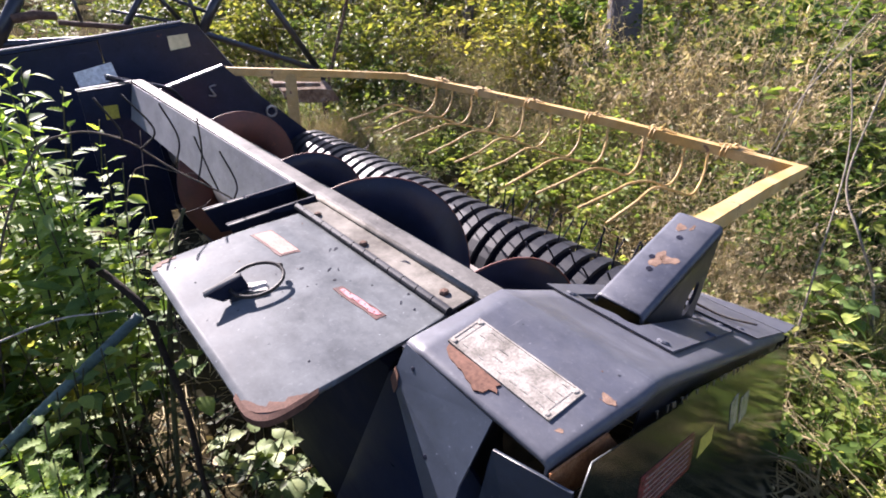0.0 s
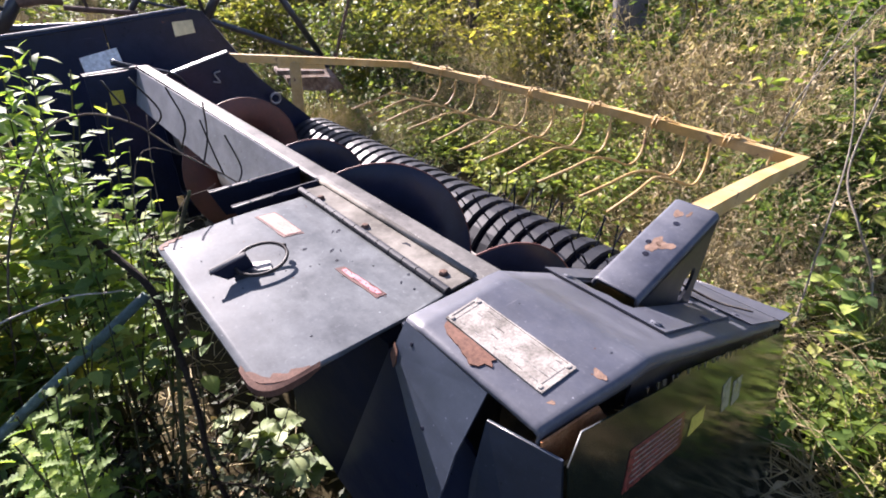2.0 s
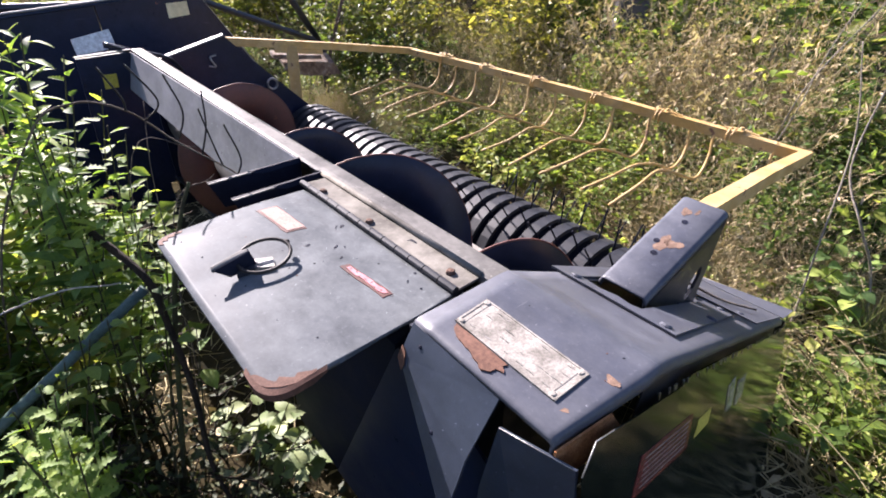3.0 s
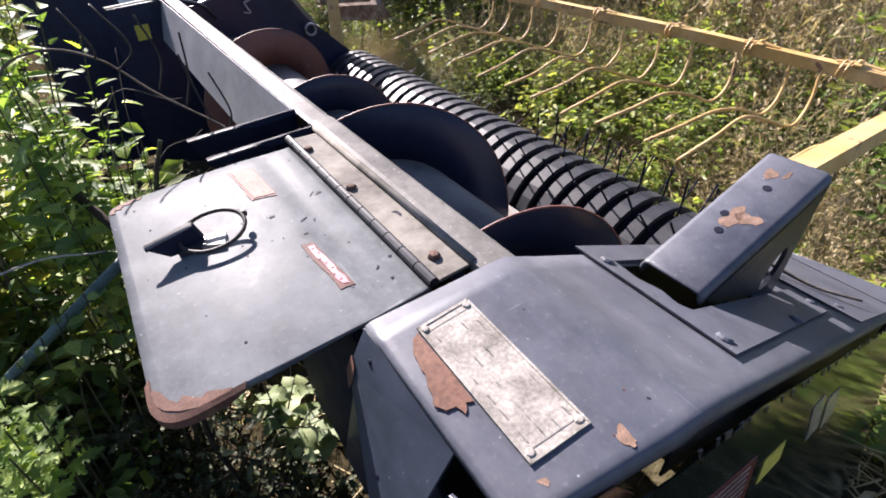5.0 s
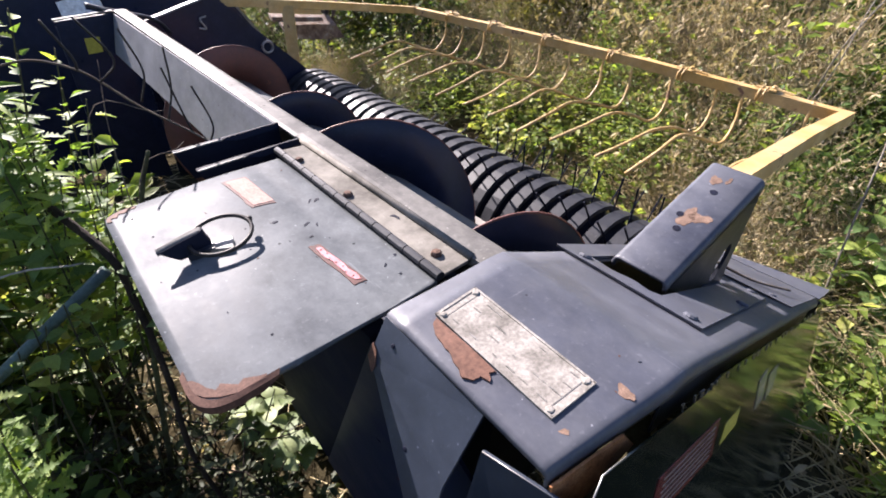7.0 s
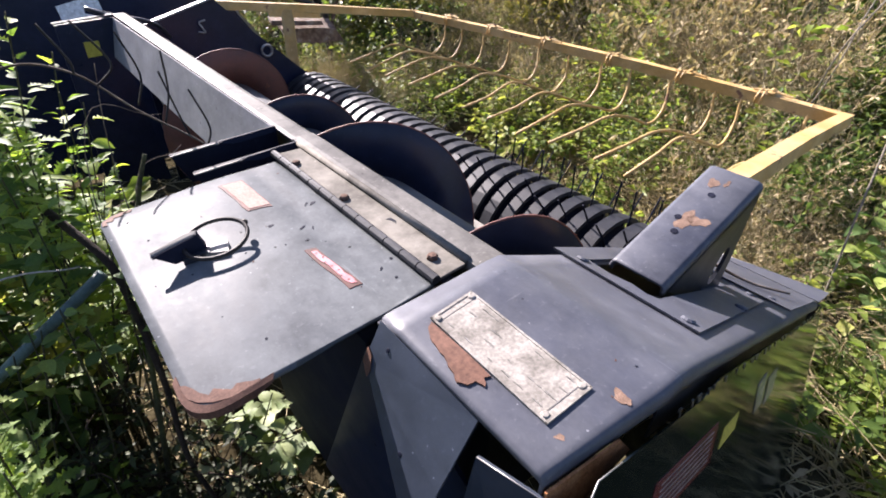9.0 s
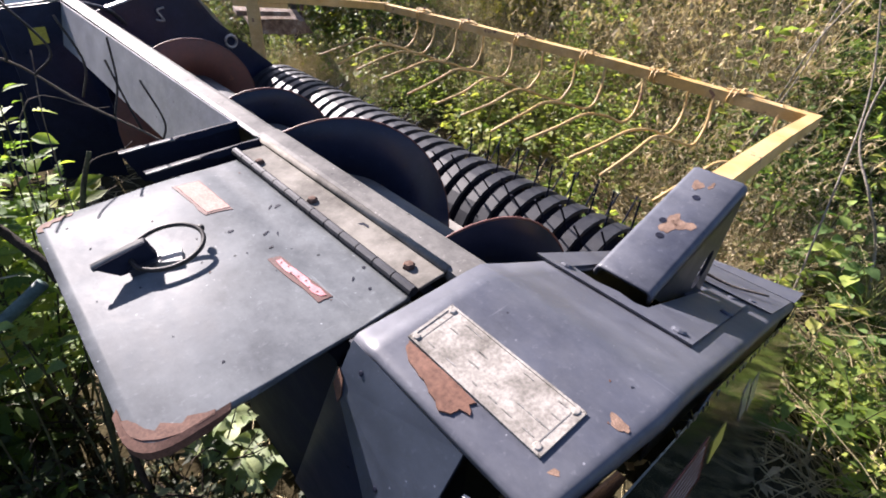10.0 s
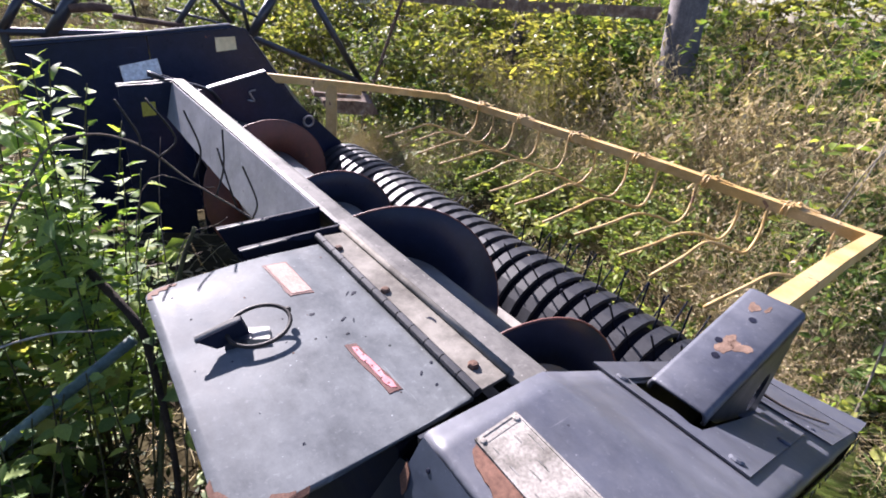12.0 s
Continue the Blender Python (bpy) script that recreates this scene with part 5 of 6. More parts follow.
YELLOWBUSH = [shrub(1.5, 10, 11, 12, 0.070, 0.042, AUTUMNLEAF, "autumn_bush", "dense yellowing autumn bush with small leaves", TWIG)]
DRY = [fine_stand(54, 1.1, 0.22, "dry_weed_stand", "fine dry tan weed stems with feathery heads"), fine_stand(46, 1.0, 0.24, "dry_weed_stand", "fine dry tan weed stems with feathery heads", 0.5), dry_stand(34, 1.05, 0.2, "dry_weed_stand", "dry tan weed stalks with curled leaves")]
TUFT = [grass_clump(115, 0.45, 0.07, 0.0036, GRASS, "grass_tuft", "arching yellow-green grass tuft", 0.7) for _ in range(2)]
STRAWTUFT = [grass_clump(120, 0.5, 0.09, 0.0024, STRAW, "straw_tuft", "flattened dry straw tuft", 1.1) for _ in range(2)]
TWIGS = [shrub(1.5, 7, 8, 0, 0.03, 0.02, DEADLEAF, "bare_brush", "bare grey-brown brush twigs", TWIG, 0.006)]
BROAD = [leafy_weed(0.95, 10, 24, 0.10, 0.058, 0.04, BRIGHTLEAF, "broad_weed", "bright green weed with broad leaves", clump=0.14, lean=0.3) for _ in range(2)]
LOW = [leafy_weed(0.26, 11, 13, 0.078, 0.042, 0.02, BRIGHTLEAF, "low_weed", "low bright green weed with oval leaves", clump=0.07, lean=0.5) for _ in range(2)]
KINDS = WEED + BUSH + YELLOWBUSH + DRY + TUFT + STRAWTUFT + TWIGS + BROAD + LOW
# lighter growth for the distance
RNG, NEAR_RNG = np.random.default_rng(71), RNG
FARBUSH = shrub(1.3, 9, 10, 11, 0.083, 0.052, SHRUBLEAF, "bramble_bush", "dense green bush with small oval leaves", TWIG, plain=True)
FARYELLOW = shrub(1.5, 10, 10, 10, 0.078, 0.048, AUTUMNLEAF, "autumn_bush", "dense yellowing autumn bush with small leaves", TWIG, plain=True)
FARDRY = fine_stand(26, 1.1, 0.24, "dry_weed_stand", "fine dry tan weed stems with feathery heads")
FARTUFT = grass_clump(56, 0.45, 0.07, 0.0046, GRASS, "grass_tuft", "arching yellow-green grass tuft", 0.7)
KINDS += [FARBUSH, FARYELLOW, FARDRY, FARTUFT]
RNG = NEAR_RNG


def thicket():
    rnd = random.Random(23)
    spots = []
    w, b, yb, d, tf, st, tg, br, lo = (0, 1, 2), (3, 4, 5), (6,), (7, 8, 9), (10, 11), (12, 13), (14,), (15, 16), (17, 18)

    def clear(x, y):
        """Lanes kept free of tall growth so the camera sees the post and the trunk."""
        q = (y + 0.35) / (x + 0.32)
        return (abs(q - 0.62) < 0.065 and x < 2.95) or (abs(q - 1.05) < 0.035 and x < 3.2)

    # strip just past the guard: low growth, then rising brush
    for i in range(40):
        cx, cy = rnd.uniform(0.98, 2.2), rnd.uniform(0.0, 3.6)
        low = (cx - 1.0) / 1.2
        lead = rnd.choice(("leaf", "leaf", "leaf", "grass", "mixed", "dry"))
        for k in range(rnd.randint(3, 6)):
            x, y = cx + rnd.gauss(0, 0.10), cy + rnd.gauss(0, 0.12)
            pick = {"leaf": lo * 4 + br, "grass": tf * 2 + st[:1], "dry": d + st, "mixed": lo + tf + d}[lead]
            kind = rnd.choice(pick)
            s = (0.6 + 0.5 * low) * rnd.uniform(0.75, 1.3)
            if kind in d:
                s = 0.22 + 0.28 * low
            elif kind in br:
                s = 0.26 + 0.16 * low
            elif kind in tf + st:
                s = rnd.uniform(0.4, 0.75)
            spots.append((x, y, kind, s))
    for i in range(30):
        x, y = rnd.uniform(1.55, 2.5), rnd.uniform(-0.7, 2.6)
        spots.append((x, y, rnd.choice(br + w + d), rnd.uniform(0.34, 0.58)))
    for i in range(96):
        x = rnd.uniform(2.1, 4.6)
        y = rnd.uniform(-1.2, 6.5)
        q = (y + 0.35) / (x + 0.32)
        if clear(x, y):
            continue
        if q < 0.28:
            kind = rnd.choice(br + w * 2 + b * 3)
        elif q < 0.60:
            kind = rnd.choice(d + br * 2 + yb * 2 + w * 2 + b * 2)
        elif q < 1.0:
            kind = rnd.choice(b + b + w + yb + d[:2])
        elif q < 1.3:
            kind = rnd.choice(d + d + d + tg + b)
        else:
            kind = rnd.choice(yb * 4 + b + w)
        s = (0.60 + 0.22 * (x - 2.2)) * rnd.uniform(0.8, 1.2)
        spots.append((x, y, kind, s))
    # pale dry stand on this side of the green brush
    for i in range(22):
        x = rnd.uniform(1.95, 2.9)
        q = rnd.uniform(0.27, 0.585)
        spots.append((x, q * (x + 0.32) - 0.35, rnd.choice(d + d[2:]), rnd.uniform(0.65, 0.9) + 0.25 * (x - 2.3)))
    for i in range(20):
        x = rnd.uniform(1.6, 2.5)
        spots.append((x, rnd.uniform(0.15, 0.62) * (x + 0.32) - 0.35, rnd.choice(br + w), rnd.uniform(0.5, 0.72)))
    for i in range(10):
        x = rnd.uniform(2.3, 3.2)
        q = rnd.uniform(0.72, 1.2)
        spots.append((x, q * (x + 0.32) - 0.35, rnd.choice(d), rnd.uniform(0.45, 0.75)))
    for i in range(66):
        x, y = rnd.uniform(1.6, 5.5), rnd.uniform(4.2, 8.5)
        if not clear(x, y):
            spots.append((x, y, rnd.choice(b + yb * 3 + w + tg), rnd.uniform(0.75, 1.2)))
    for i in range(30):
        x, y = rnd.uniform(1.3, 3.2), rnd.uniform(2.7, 4.4)
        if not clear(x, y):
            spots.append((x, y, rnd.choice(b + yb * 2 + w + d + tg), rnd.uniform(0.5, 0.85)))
    # far brush up to the skyline
    for i in range(70):
        y = rnd.uniform(8.5, 17)
        x = rnd.uniform(0.25 * y, 1.6 * y)
        spots.append((x, y, rnd.choice(b + yb * 2), rnd.uniform(1.4, 2.3)))
    for i in range(34):
        y = rnd.uniform(17, 26)
        spots.append((rnd.uniform(-0.75 * y, 0.3 * y), y, rnd.choice(b + yb), rnd.uniform(1.6, 2.6)))
    for i in range(40):
        x = rnd.uniform(5.0, 12)
        y = rnd.uniform(-4.0, 8.0)
        spots.append((x, y, rnd.choice(b + yb + d + w), rnd.uniform(1.2, 2.0)))
    for i in range(110):
        y = rnd.uniform(4.2, 16)
        x = rnd.uniform(-0.6 * y, 0.22 * y)
        spots.append((x, y, rnd.choice(d * 2 + st + tf * 2 + b), rnd.uniform(0.5, 0.85)))
    for i in range(9):
        spots.append((rnd.uniform(-1.9, -0.6), rnd.uniform(3.0, 5.0), rnd.choice(b + w), rnd.uniform(0.5, 0.72)))
    for i in range(12):
        spots.append((rnd.uniform(0.86, 1.7), rnd.uniform(-0.75, -0.08), rnd.choice(lo * 2 + tf), rnd.uniform(0.6, 1.05)))
    for i in range(5):
        spots.append((rnd.uniform(1.9, 2.7), rnd.uniform(-0.25, 0.35), rnd.choice(br + w), rnd.uniform(0.6, 0.95)))
    # growth behind the camera, out of view, added for the end sheet to mirror
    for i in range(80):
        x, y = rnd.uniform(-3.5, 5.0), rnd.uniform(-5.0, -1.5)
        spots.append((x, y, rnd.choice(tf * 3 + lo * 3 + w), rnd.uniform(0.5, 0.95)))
    for i in range(30):
        x, y = rnd.uniform(-4.0, -1.6), rnd.uniform(-2.5, 3.5)
        spots.append((x, y, rnd.choice(b + w + d), rnd.uniform(0.6, 1.0)))
    for i in range(50):
        x, y = rnd.uniform(1.3, 4.0), rnd.uniform(-2.6, -0.7)
        spots.append((x, y, rnd.choice(lo * 2 + tf + br), rnd.uniform(0.3, 0.55)))
    # ground beside the end of the header
    for i in range(44):
        x, y = rnd.uniform(0.8, 2.0), rnd.uniform(-1.5, 0.1)
        spots.append((x, y, rnd.choice(st * 4 + tf * 2 + lo * 2), rnd.uniform(0.4, 0.65)))
    lighter = {3: 19, 4: 19, 5: 19, 6: 20, 7: 21, 8: 21, 9: 21, 10: 22, 11: 22}

    def distant(x, y, k):
        if k in tf:
            return y > 4.2 or y < -1.0 or x < -1.6
        return y > 5.6 or x > 5.0 or x < -1.6 or y < -1.5

    return [(x, y, lighter.get(k, k) if distant(x, y, k) else k, min(s, 0.6) if k in d and x < 2.3 else s) for x, y, k, s in spots]


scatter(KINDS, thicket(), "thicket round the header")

# litter of straw and dead leaves on the ground
n = 5000
base = np.column_stack([RNG.uniform(-1.5, 3.2, n), RNG.uniform(-1.6, 4.0, n), np.zeros(n)])
base[:, 2] = [ground_height(x, y) + 0.01 for x, y in base[:, :2]]
a = RNG.uniform(0, 2 * math.pi, n)
ln = RNG.uniform(0.06, 0.32, n)
tip = base + np.column_stack([np.cos(a) * ln, np.sin(a) * ln, RNG.uniform(-0.01, 0.07, n)])
v, f, _ = stalk_arrays(base, tip, np.column_stack([RNG.normal(0, 0.02, (n, 2)), RNG.uniform(0, 0.03, n)]), RNG.uniform(0.001, 0.0026, n), np.full(n, 0.0008), 2)
tagged(fast_mesh("straw_litter", v, f, STRAW), "flattened dry straw on the ground", "straw", kind="stuff")
n = 3600
base = np.column_stack([RNG.uniform(-1.5, 3.2, n), RNG.uniform(-1.6, 4.0, n), np.zeros(n)])
base[:, 2] = [ground_height(x, y) + 0.015 for x, y in base[:, :2]]
v, f = leaf_arrays(base, np.column_stack([RNG.normal(0, 1, (n, 2)), RNG.uniform(-0.1, 0.4, n)]), RNG.uniform(0.02, 0.06, n), RNG.uniform(0.012, 0.03, n))
tagged(fast_mesh("leaf_litter", v, f, DEADLEAF), "brown fallen leaves on the ground", "leaves", kind="stuff")

n = 5000
base = np.column_stack([RNG.uniform(0.72, 2.2, n), RNG.uniform(-1.3, 1.2, n), np.zeros(n)])
heap = np.array([0.5 + 0.5 * noise.noise((x * 3.1, y * 3.1, 7.0)) for x, y in base[:, :2]])
base[:, 2] = np.array([ground_height(x, y) for x, y in base[:, :2]]) + RNG.uniform(0.0, 1.0, n) * 0.12 * heap
a = RNG.normal(0.9, 0.9, n)
ln = RNG.uniform(0.06, 0.30, n)
tip = base + np.column_stack([np.cos(a) * ln, np.sin(a) * ln, RNG.normal(0.01, 0.05, n)])
v, f, _ = stalk_arrays(base, tip, np.column_stack([RNG.normal(0, 0.045, (n, 2)), RNG.uniform(-0.02, 0.08, n)]), RNG.uniform(0.0012, 0.0036, n), np.full(n, 0.0008), 3)
tagged(fast_mesh("straw_litter", v, f, leafy("pale_loose_straw", (0.15, 0.11, 0.055), (0.38, 0.30, 0.16), (0.64, 0.55, 0.33), rough=0.8, thin=0.25)), "loose tangle of pale dry straw beside the header", "straw", kind="stuff")


# short grass over the open ground round the thicket
n = 15000
base = np.column_stack([RNG.uniform(-8.0, 9.0, n), RNG.uniform(-7.0, 10.0, n), np.zeros(n)])
inside = (base[:, 0] > -1.0) & (base[:, 0] < 2.6) & (base[:, 1] > -1.0) & (base[:, 1] < 4.6)
base = base[~inside]
n = len(base)
base[:, 2] = [ground_height(x, y) - 0.01 for x, y in base[:, :2]]
h = RNG.uniform(0.08, 0.28, n)
tip = base + np.column_stack([RNG.normal(0, 0.4, (n, 2)) * h[:, None], h])
v, f, _ = stalk_arrays(base, tip, np.column_stack([np.zeros((n, 2)), h * 0.2]), np.full(n, 0.0062), np.full(n, 0.001), 2)
tagged(fast_mesh("grass", v, f, GRASS), "short yellow-green grass on open ground", "grass", kind="stuff")


# ---- near plants, leaf by leaf ----
def near_leaf_material(name, dark, mid, bright, thin):
    m, t, p = nodes_of(name)
    o = t.nodes.new("ShaderNodeObjectInfo")
    r = ramp(t, o.outputs["Random"], [(0.0, dark), (0.5, mid), (0.95, bright)])
    n = noise_node(t, 14.0, 4, 0.6)
    tone = ramp(t, n.outputs["Fac"], [(0.25, grey(0.7)), (0.75, grey(1.2))])
    col = mix(t, 1.0, r.outputs["Color"], tone.outputs["Color"], "MULTIPLY")
    link(t, col, p.inputs["Base Color"])
    p.inputs["Roughness"].default_value = 0.6
    p.inputs["Specular IOR Level"].default_value = 0.3
    bump(t, p, n.outputs["Fac"], 0.3, 0.002)
    tr = t.nodes.new("ShaderNodeBsdfTranslucent")
    link(t, mix(t, 1.0, col, (1.5, 1.55, 0.5), "MULTIPLY"), tr.inputs["Color"])
    ms = t.nodes.new("ShaderNodeMixShader")
    ms.inputs[0].default_value = thin
    link(t, p.outputs["BSDF"], ms.inputs[1])
    link(t, tr.outputs["BSDF"], ms.inputs[2])
    link(t, ms.outputs["Shader"], t.nodes["Material Output"].inputs["Surface"])
    return m


def leaf_mesh(kind, seed, mat):
    """One leaf along +x, one unit long: a midrib fold, a droop and a wavy edge."""
    r = random.Random(seed)
    shape = {"lance": [0.02, 0.10, 0.145, 0.13, 0.085, 0.0], "oval": [0.05, 0.27, 0.36, 0.33, 0.2, 0.0], "heart": [0.12, 0.34, 0.33, 0.44, 0.40, 0.43, 0.34, 0.33, 0.21, 0.17, 0.06, 0.0], "lobed": [0.03, 0.30, 0.13, 0.37, 0.15, 0.34, 0.12, 0.24, 0.08, 0.11, 0.0]}[kind]
    droop = r.uniform(0.1, 0.45)
    twist = r.uniform(-0.3, 0.3)
    vs, fs = [], []
    for i, w in enumerate(shape):
        s = i / (len(shape) - 1)
        z = -droop * s * s
        c = twist * s
        for k in (-1, 0, 1):
            ww = w * (1 + r.uniform(-0.12, 0.12))
            vs.append((s, k * ww * math.cos(c), z + abs(k) * ww * 0.35 + k * ww * math.sin(c)))
    for i in range(len(shape) - 1):
        for k in (0, 1):
            a = i * 3 + k
            fs.append((a, a + 3, a + 4, a + 1))
    me = bpy.data.meshes.new("leaf")
    me.from_pydata(vs, [], fs)
    me.polygons.foreach_set("use_smooth", [True] * len(me.polygons))
    me.materials.append(mat)
    return me


NEARLEAF = near_leaf_material("fresh_weed_leaf", (0.075, 0.13, 0.045), (0.16, 0.245, 0.075), (0.33, 0.40, 0.10), 0.5)
NEARPALE = near_leaf_material("pale_creeper_leaf_near", (0.08, 0.115, 0.045), (0.165, 0.21, 0.085), (0.28, 0.32, 0.15), 0.22)
LANCE = [leaf_mesh("lance", i, NEARLEAF) for i in range(5)]
OVAL = [leaf_mesh("heart", i + 20, NEARPALE) for i in range(4)]
LOBED = [leaf_mesh("lobed", i + 40, NEARLEAF) for i in range(4)]
# Lobed leaf again, brightened: the sun on this bush is in the colour.
LOBEDBRIGHT = [leaf_mesh("lobed", i + 80, near_leaf_material("lobed_leaf_with_sun", (0.09, 0.15, 0.035), (0.18, 0.27, 0.06), (0.34, 0.42, 0.12), 0.5)) for i in range(4)]
OVALGREEN = [leaf_mesh("oval", i + 60, NEARLEAF) for i in range(4)]


def near_plant(name, label, stems, per_stem, meshes, size, seed, first=0.25, rise=0.5):
    """stems: (foot x, y, top x, y, z). Each stem and each leaf is a part."""
    r = random.Random(seed)
    fx, fy = stems[0][:2]
    ob = tagged(new(name), label, "plant")
    for x, y, tx, ty, tz in stems:
        g = ground_height(x, y) - 0.02
        path = curve([(x, y, g), (x * 0.6 + tx * 0.4 + r.uniform(-.04, .04), y * 0.6 + ty * 0.4 + r.uniform(-.04, .04), g + (tz - g) * 0.5), (tx, ty, tz)], 7)
        k = len(path)
        part("stem", tube(path, [0.0030 * (1 - 0.72 * i / k) for i in range(k)], 6), STEM, ob, smooth=True)
        turn = r.uniform(0, 6.28)
        for i in range(per_stem):
            s = first + (1 - first) * (i + r.random() * 0.8) / per_stem
            q = s * (k - 1)
            a, b = path[int(q)], path[min(int(q) + 1, k - 1)]
            p = a.lerp(b, q - int(q))
            turn += 2.4 + r.uniform(-0.5, 0.5)
            lf = new("leaf", r.choice(meshes))
            lf.parent = ob
            sz = size * r.uniform(0.55, 1.15) * (1.12 - 0.6 * s ** 3)
            lf.matrix_basis = Matrix.Translation(p + Vector((math.cos(turn), math.sin(turn), 0)) * r.uniform(0.0, 0.012)) @ Euler((r.uniform(-0.5, 0.5), -r.uniform(-0.25, rise + s * 0.5), turn)).to_matrix().to_4x4() @ Matrix.Scale(sz, 4)
    return ob


rs = random.Random(61)
near_plant("leafy_weed", "tall leafy weed growing beside the door", [(-0.390, 0.92, -0.277, 0.88, 0.99), (-0.410, 0.90, -0.302, 0.86, 1.00), (-0.400, 0.84, -0.342, 0.78, 0.92), (-0.380, 0.80, -0.317, 0.70, 0.93), (-0.370, 0.74, -0.327, 0.60, 0.88), (-0.390, 0.82, -0.360, 0.72, 0.86), (-0.360, 0.78, -0.307, 0.62, 0.82), (-0.400, 0.92, -0.332, 0.90, 0.97)], 34, LANCE, 0.082, 1, 0.66)
near_plant("leafy_weed", "tall leafy weed among other weeds", [(x, y, x + rs.uniform(-0.02, 0.05), y - rs.uniform(0.05, 0.16), rs.uniform(0.80, 1.02)) for x, y in [(rs.uniform(-0.60, -0.36), rs.uniform(0.80, 1.05)) for _ in range(9)]], 36, LANCE, 0.080, 12, 0.55)
near_plant("leafy_weed", "leafy weed with shaded lower leaves", [(x, y, x + rs.uniform(-0.02, 0.04), y - rs.uniform(0.03, 0.10), rs.uniform(0.58, 0.78)) for x, y in [(rs.uniform(-0.58, -0.40), rs.uniform(0.52, 0.78)) for _ in range(9)]], 30, LANCE[:3], 0.052, 13, 0.35)
near_plant("leafy_weed", "bushy leafy weed crowding the header opening", [(-0.370, 0.80, -0.292, 0.70, 0.82), (-0.390, 0.82, -0.302, 0.82, 0.88), (-0.360, 0.76, -0.307, 0.62, 0.74), (-0.410, 0.78, -0.342, 0.66, 0.82), (-0.340, 0.84, -0.287, 0.80, 0.76), (-0.360, 0.72, -0.317, 0.56, 0.72), (-0.390, 0.78, -0.307, 0.74, 0.86), (-0.400, 0.80, -0.322, 0.76, 0.85)], 36, LOBED + LANCE[:2] + OVALGREEN[:1], 0.055, 2, 0.60)
near_plant("bushy_weed", "sunlit bushy weed with cut leaves beside the header opening", [(-0.35, 0.80, -0.180, 0.70, 0.74), (-0.34, 0.82, -0.188, 0.72, 0.83), (-0.36, 0.84, -0.200, 0.74, 0.91), (-0.34, 0.78, -0.215, 0.69, 0.86), (-0.33, 0.72, -0.205, 0.64, 0.73), (-0.38, 0.86, -0.235, 0.76, 0.97), (-0.38, 0.78, -0.250, 0.68, 0.92), (-0.34, 0.70, -0.235, 0.62, 0.78), (-0.32, 0.70, -0.185, 0.62, 0.68), (-0.33, 0.68, -0.215, 0.58, 0.70), (-0.40, 0.74, -0.285, 0.64, 0.85), (-0.38, 0.70, -0.270, 0.58, 0.76), (-0.36, 0.76, -0.300, 0.66, 0.96)], 28, LOBED + LANCE[:2] + OVALGREEN[:2], 0.047, 15, 0.46)
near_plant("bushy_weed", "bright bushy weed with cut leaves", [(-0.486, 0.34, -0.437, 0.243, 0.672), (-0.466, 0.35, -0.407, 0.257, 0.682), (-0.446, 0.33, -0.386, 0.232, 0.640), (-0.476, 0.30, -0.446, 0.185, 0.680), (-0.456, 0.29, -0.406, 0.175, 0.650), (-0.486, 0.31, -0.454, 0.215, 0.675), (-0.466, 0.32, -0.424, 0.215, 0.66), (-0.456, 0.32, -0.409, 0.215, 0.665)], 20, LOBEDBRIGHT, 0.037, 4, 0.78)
near_plant("creeper", "pale-leaved creeper under the door", [(-0.14, 0.50, -0.086, 0.350, 0.335), (-0.15, 0.52, -0.108, 0.350, 0.36), (-0.14, 0.50, -0.135, 0.350, 0.345), (-0.16, 0.54, -0.185, 0.47, 0.30), (-0.11, 0.44, -0.088, 0.285, 0.26), (-0.13, 0.42, -0.112, 0.265, 0.25), (-0.17, 0.50, -0.155, 0.39, 0.36), (-0.15, 0.40, -0.140, 0.285, 0.24), (-0.12, 0.44, -0.092, 0.33, 0.29)], 5, OVAL, 0.060, 5, 0.45, 0.15)
near_plant("creeper", "shaded vine with heart-shaped leaves", [(-0.30, 0.50, -0.217, 0.418, 0.570), (-0.36, 0.48, -0.31, 0.40, 0.62), (-0.32, 0.52, -0.24, 0.46, 0.655), (-0.40, 0.50, -0.37, 0.42, 0.64)], 3, OVALGREEN, 0.050, 6, 0.78, 0.2)
near_plant("creeper", "green vine leaves over the leaning pipe", [(-0.50, 0.52, -0.400, 0.425, 0.600), (-0.52, 0.52, -0.440, 0.425, 0.575), (-0.48, 0.52, -0.360, 0.430, 0.620), (-0.54, 0.50, -0.480, 0.425, 0.550), (-0.56, 0.48, -0.520, 0.425, 0.520), (-0.46, 0.50, -0.330, 0.435, 0.640)], 6, OVALGREEN, 0.048, 16, 0.80, 0.2)
near_plant("sprout", "bright green sprouts beside the header", [(1.22, -0.42, 1.20, -0.46, 0.16), (1.26, -0.36, 1.28, -0.38, 0.20), (1.32, -0.44, 1.34, -0.47, 0.18), (1.18, -0.50, 1.15, -0.52, 0.15), (1.38, -0.38, 1.40, -0.36, 0.2)], 14, OVALGREEN, 0.075, 7, 0.3, 0.3)
near_plant("sprout", "bright green sprouts beside the header", [(1.52, -0.20, 1.50, -0.24, 0.36), (1.56, -0.14, 1.55, -0.18, 0.40), (1.60, -0.24, 1.62, -0.26, 0.34), (1.48, -0.28, 1.46, -0.30, 0.30)], 14, OVALGREEN, 0.08, 8, 0.3, 0.3)
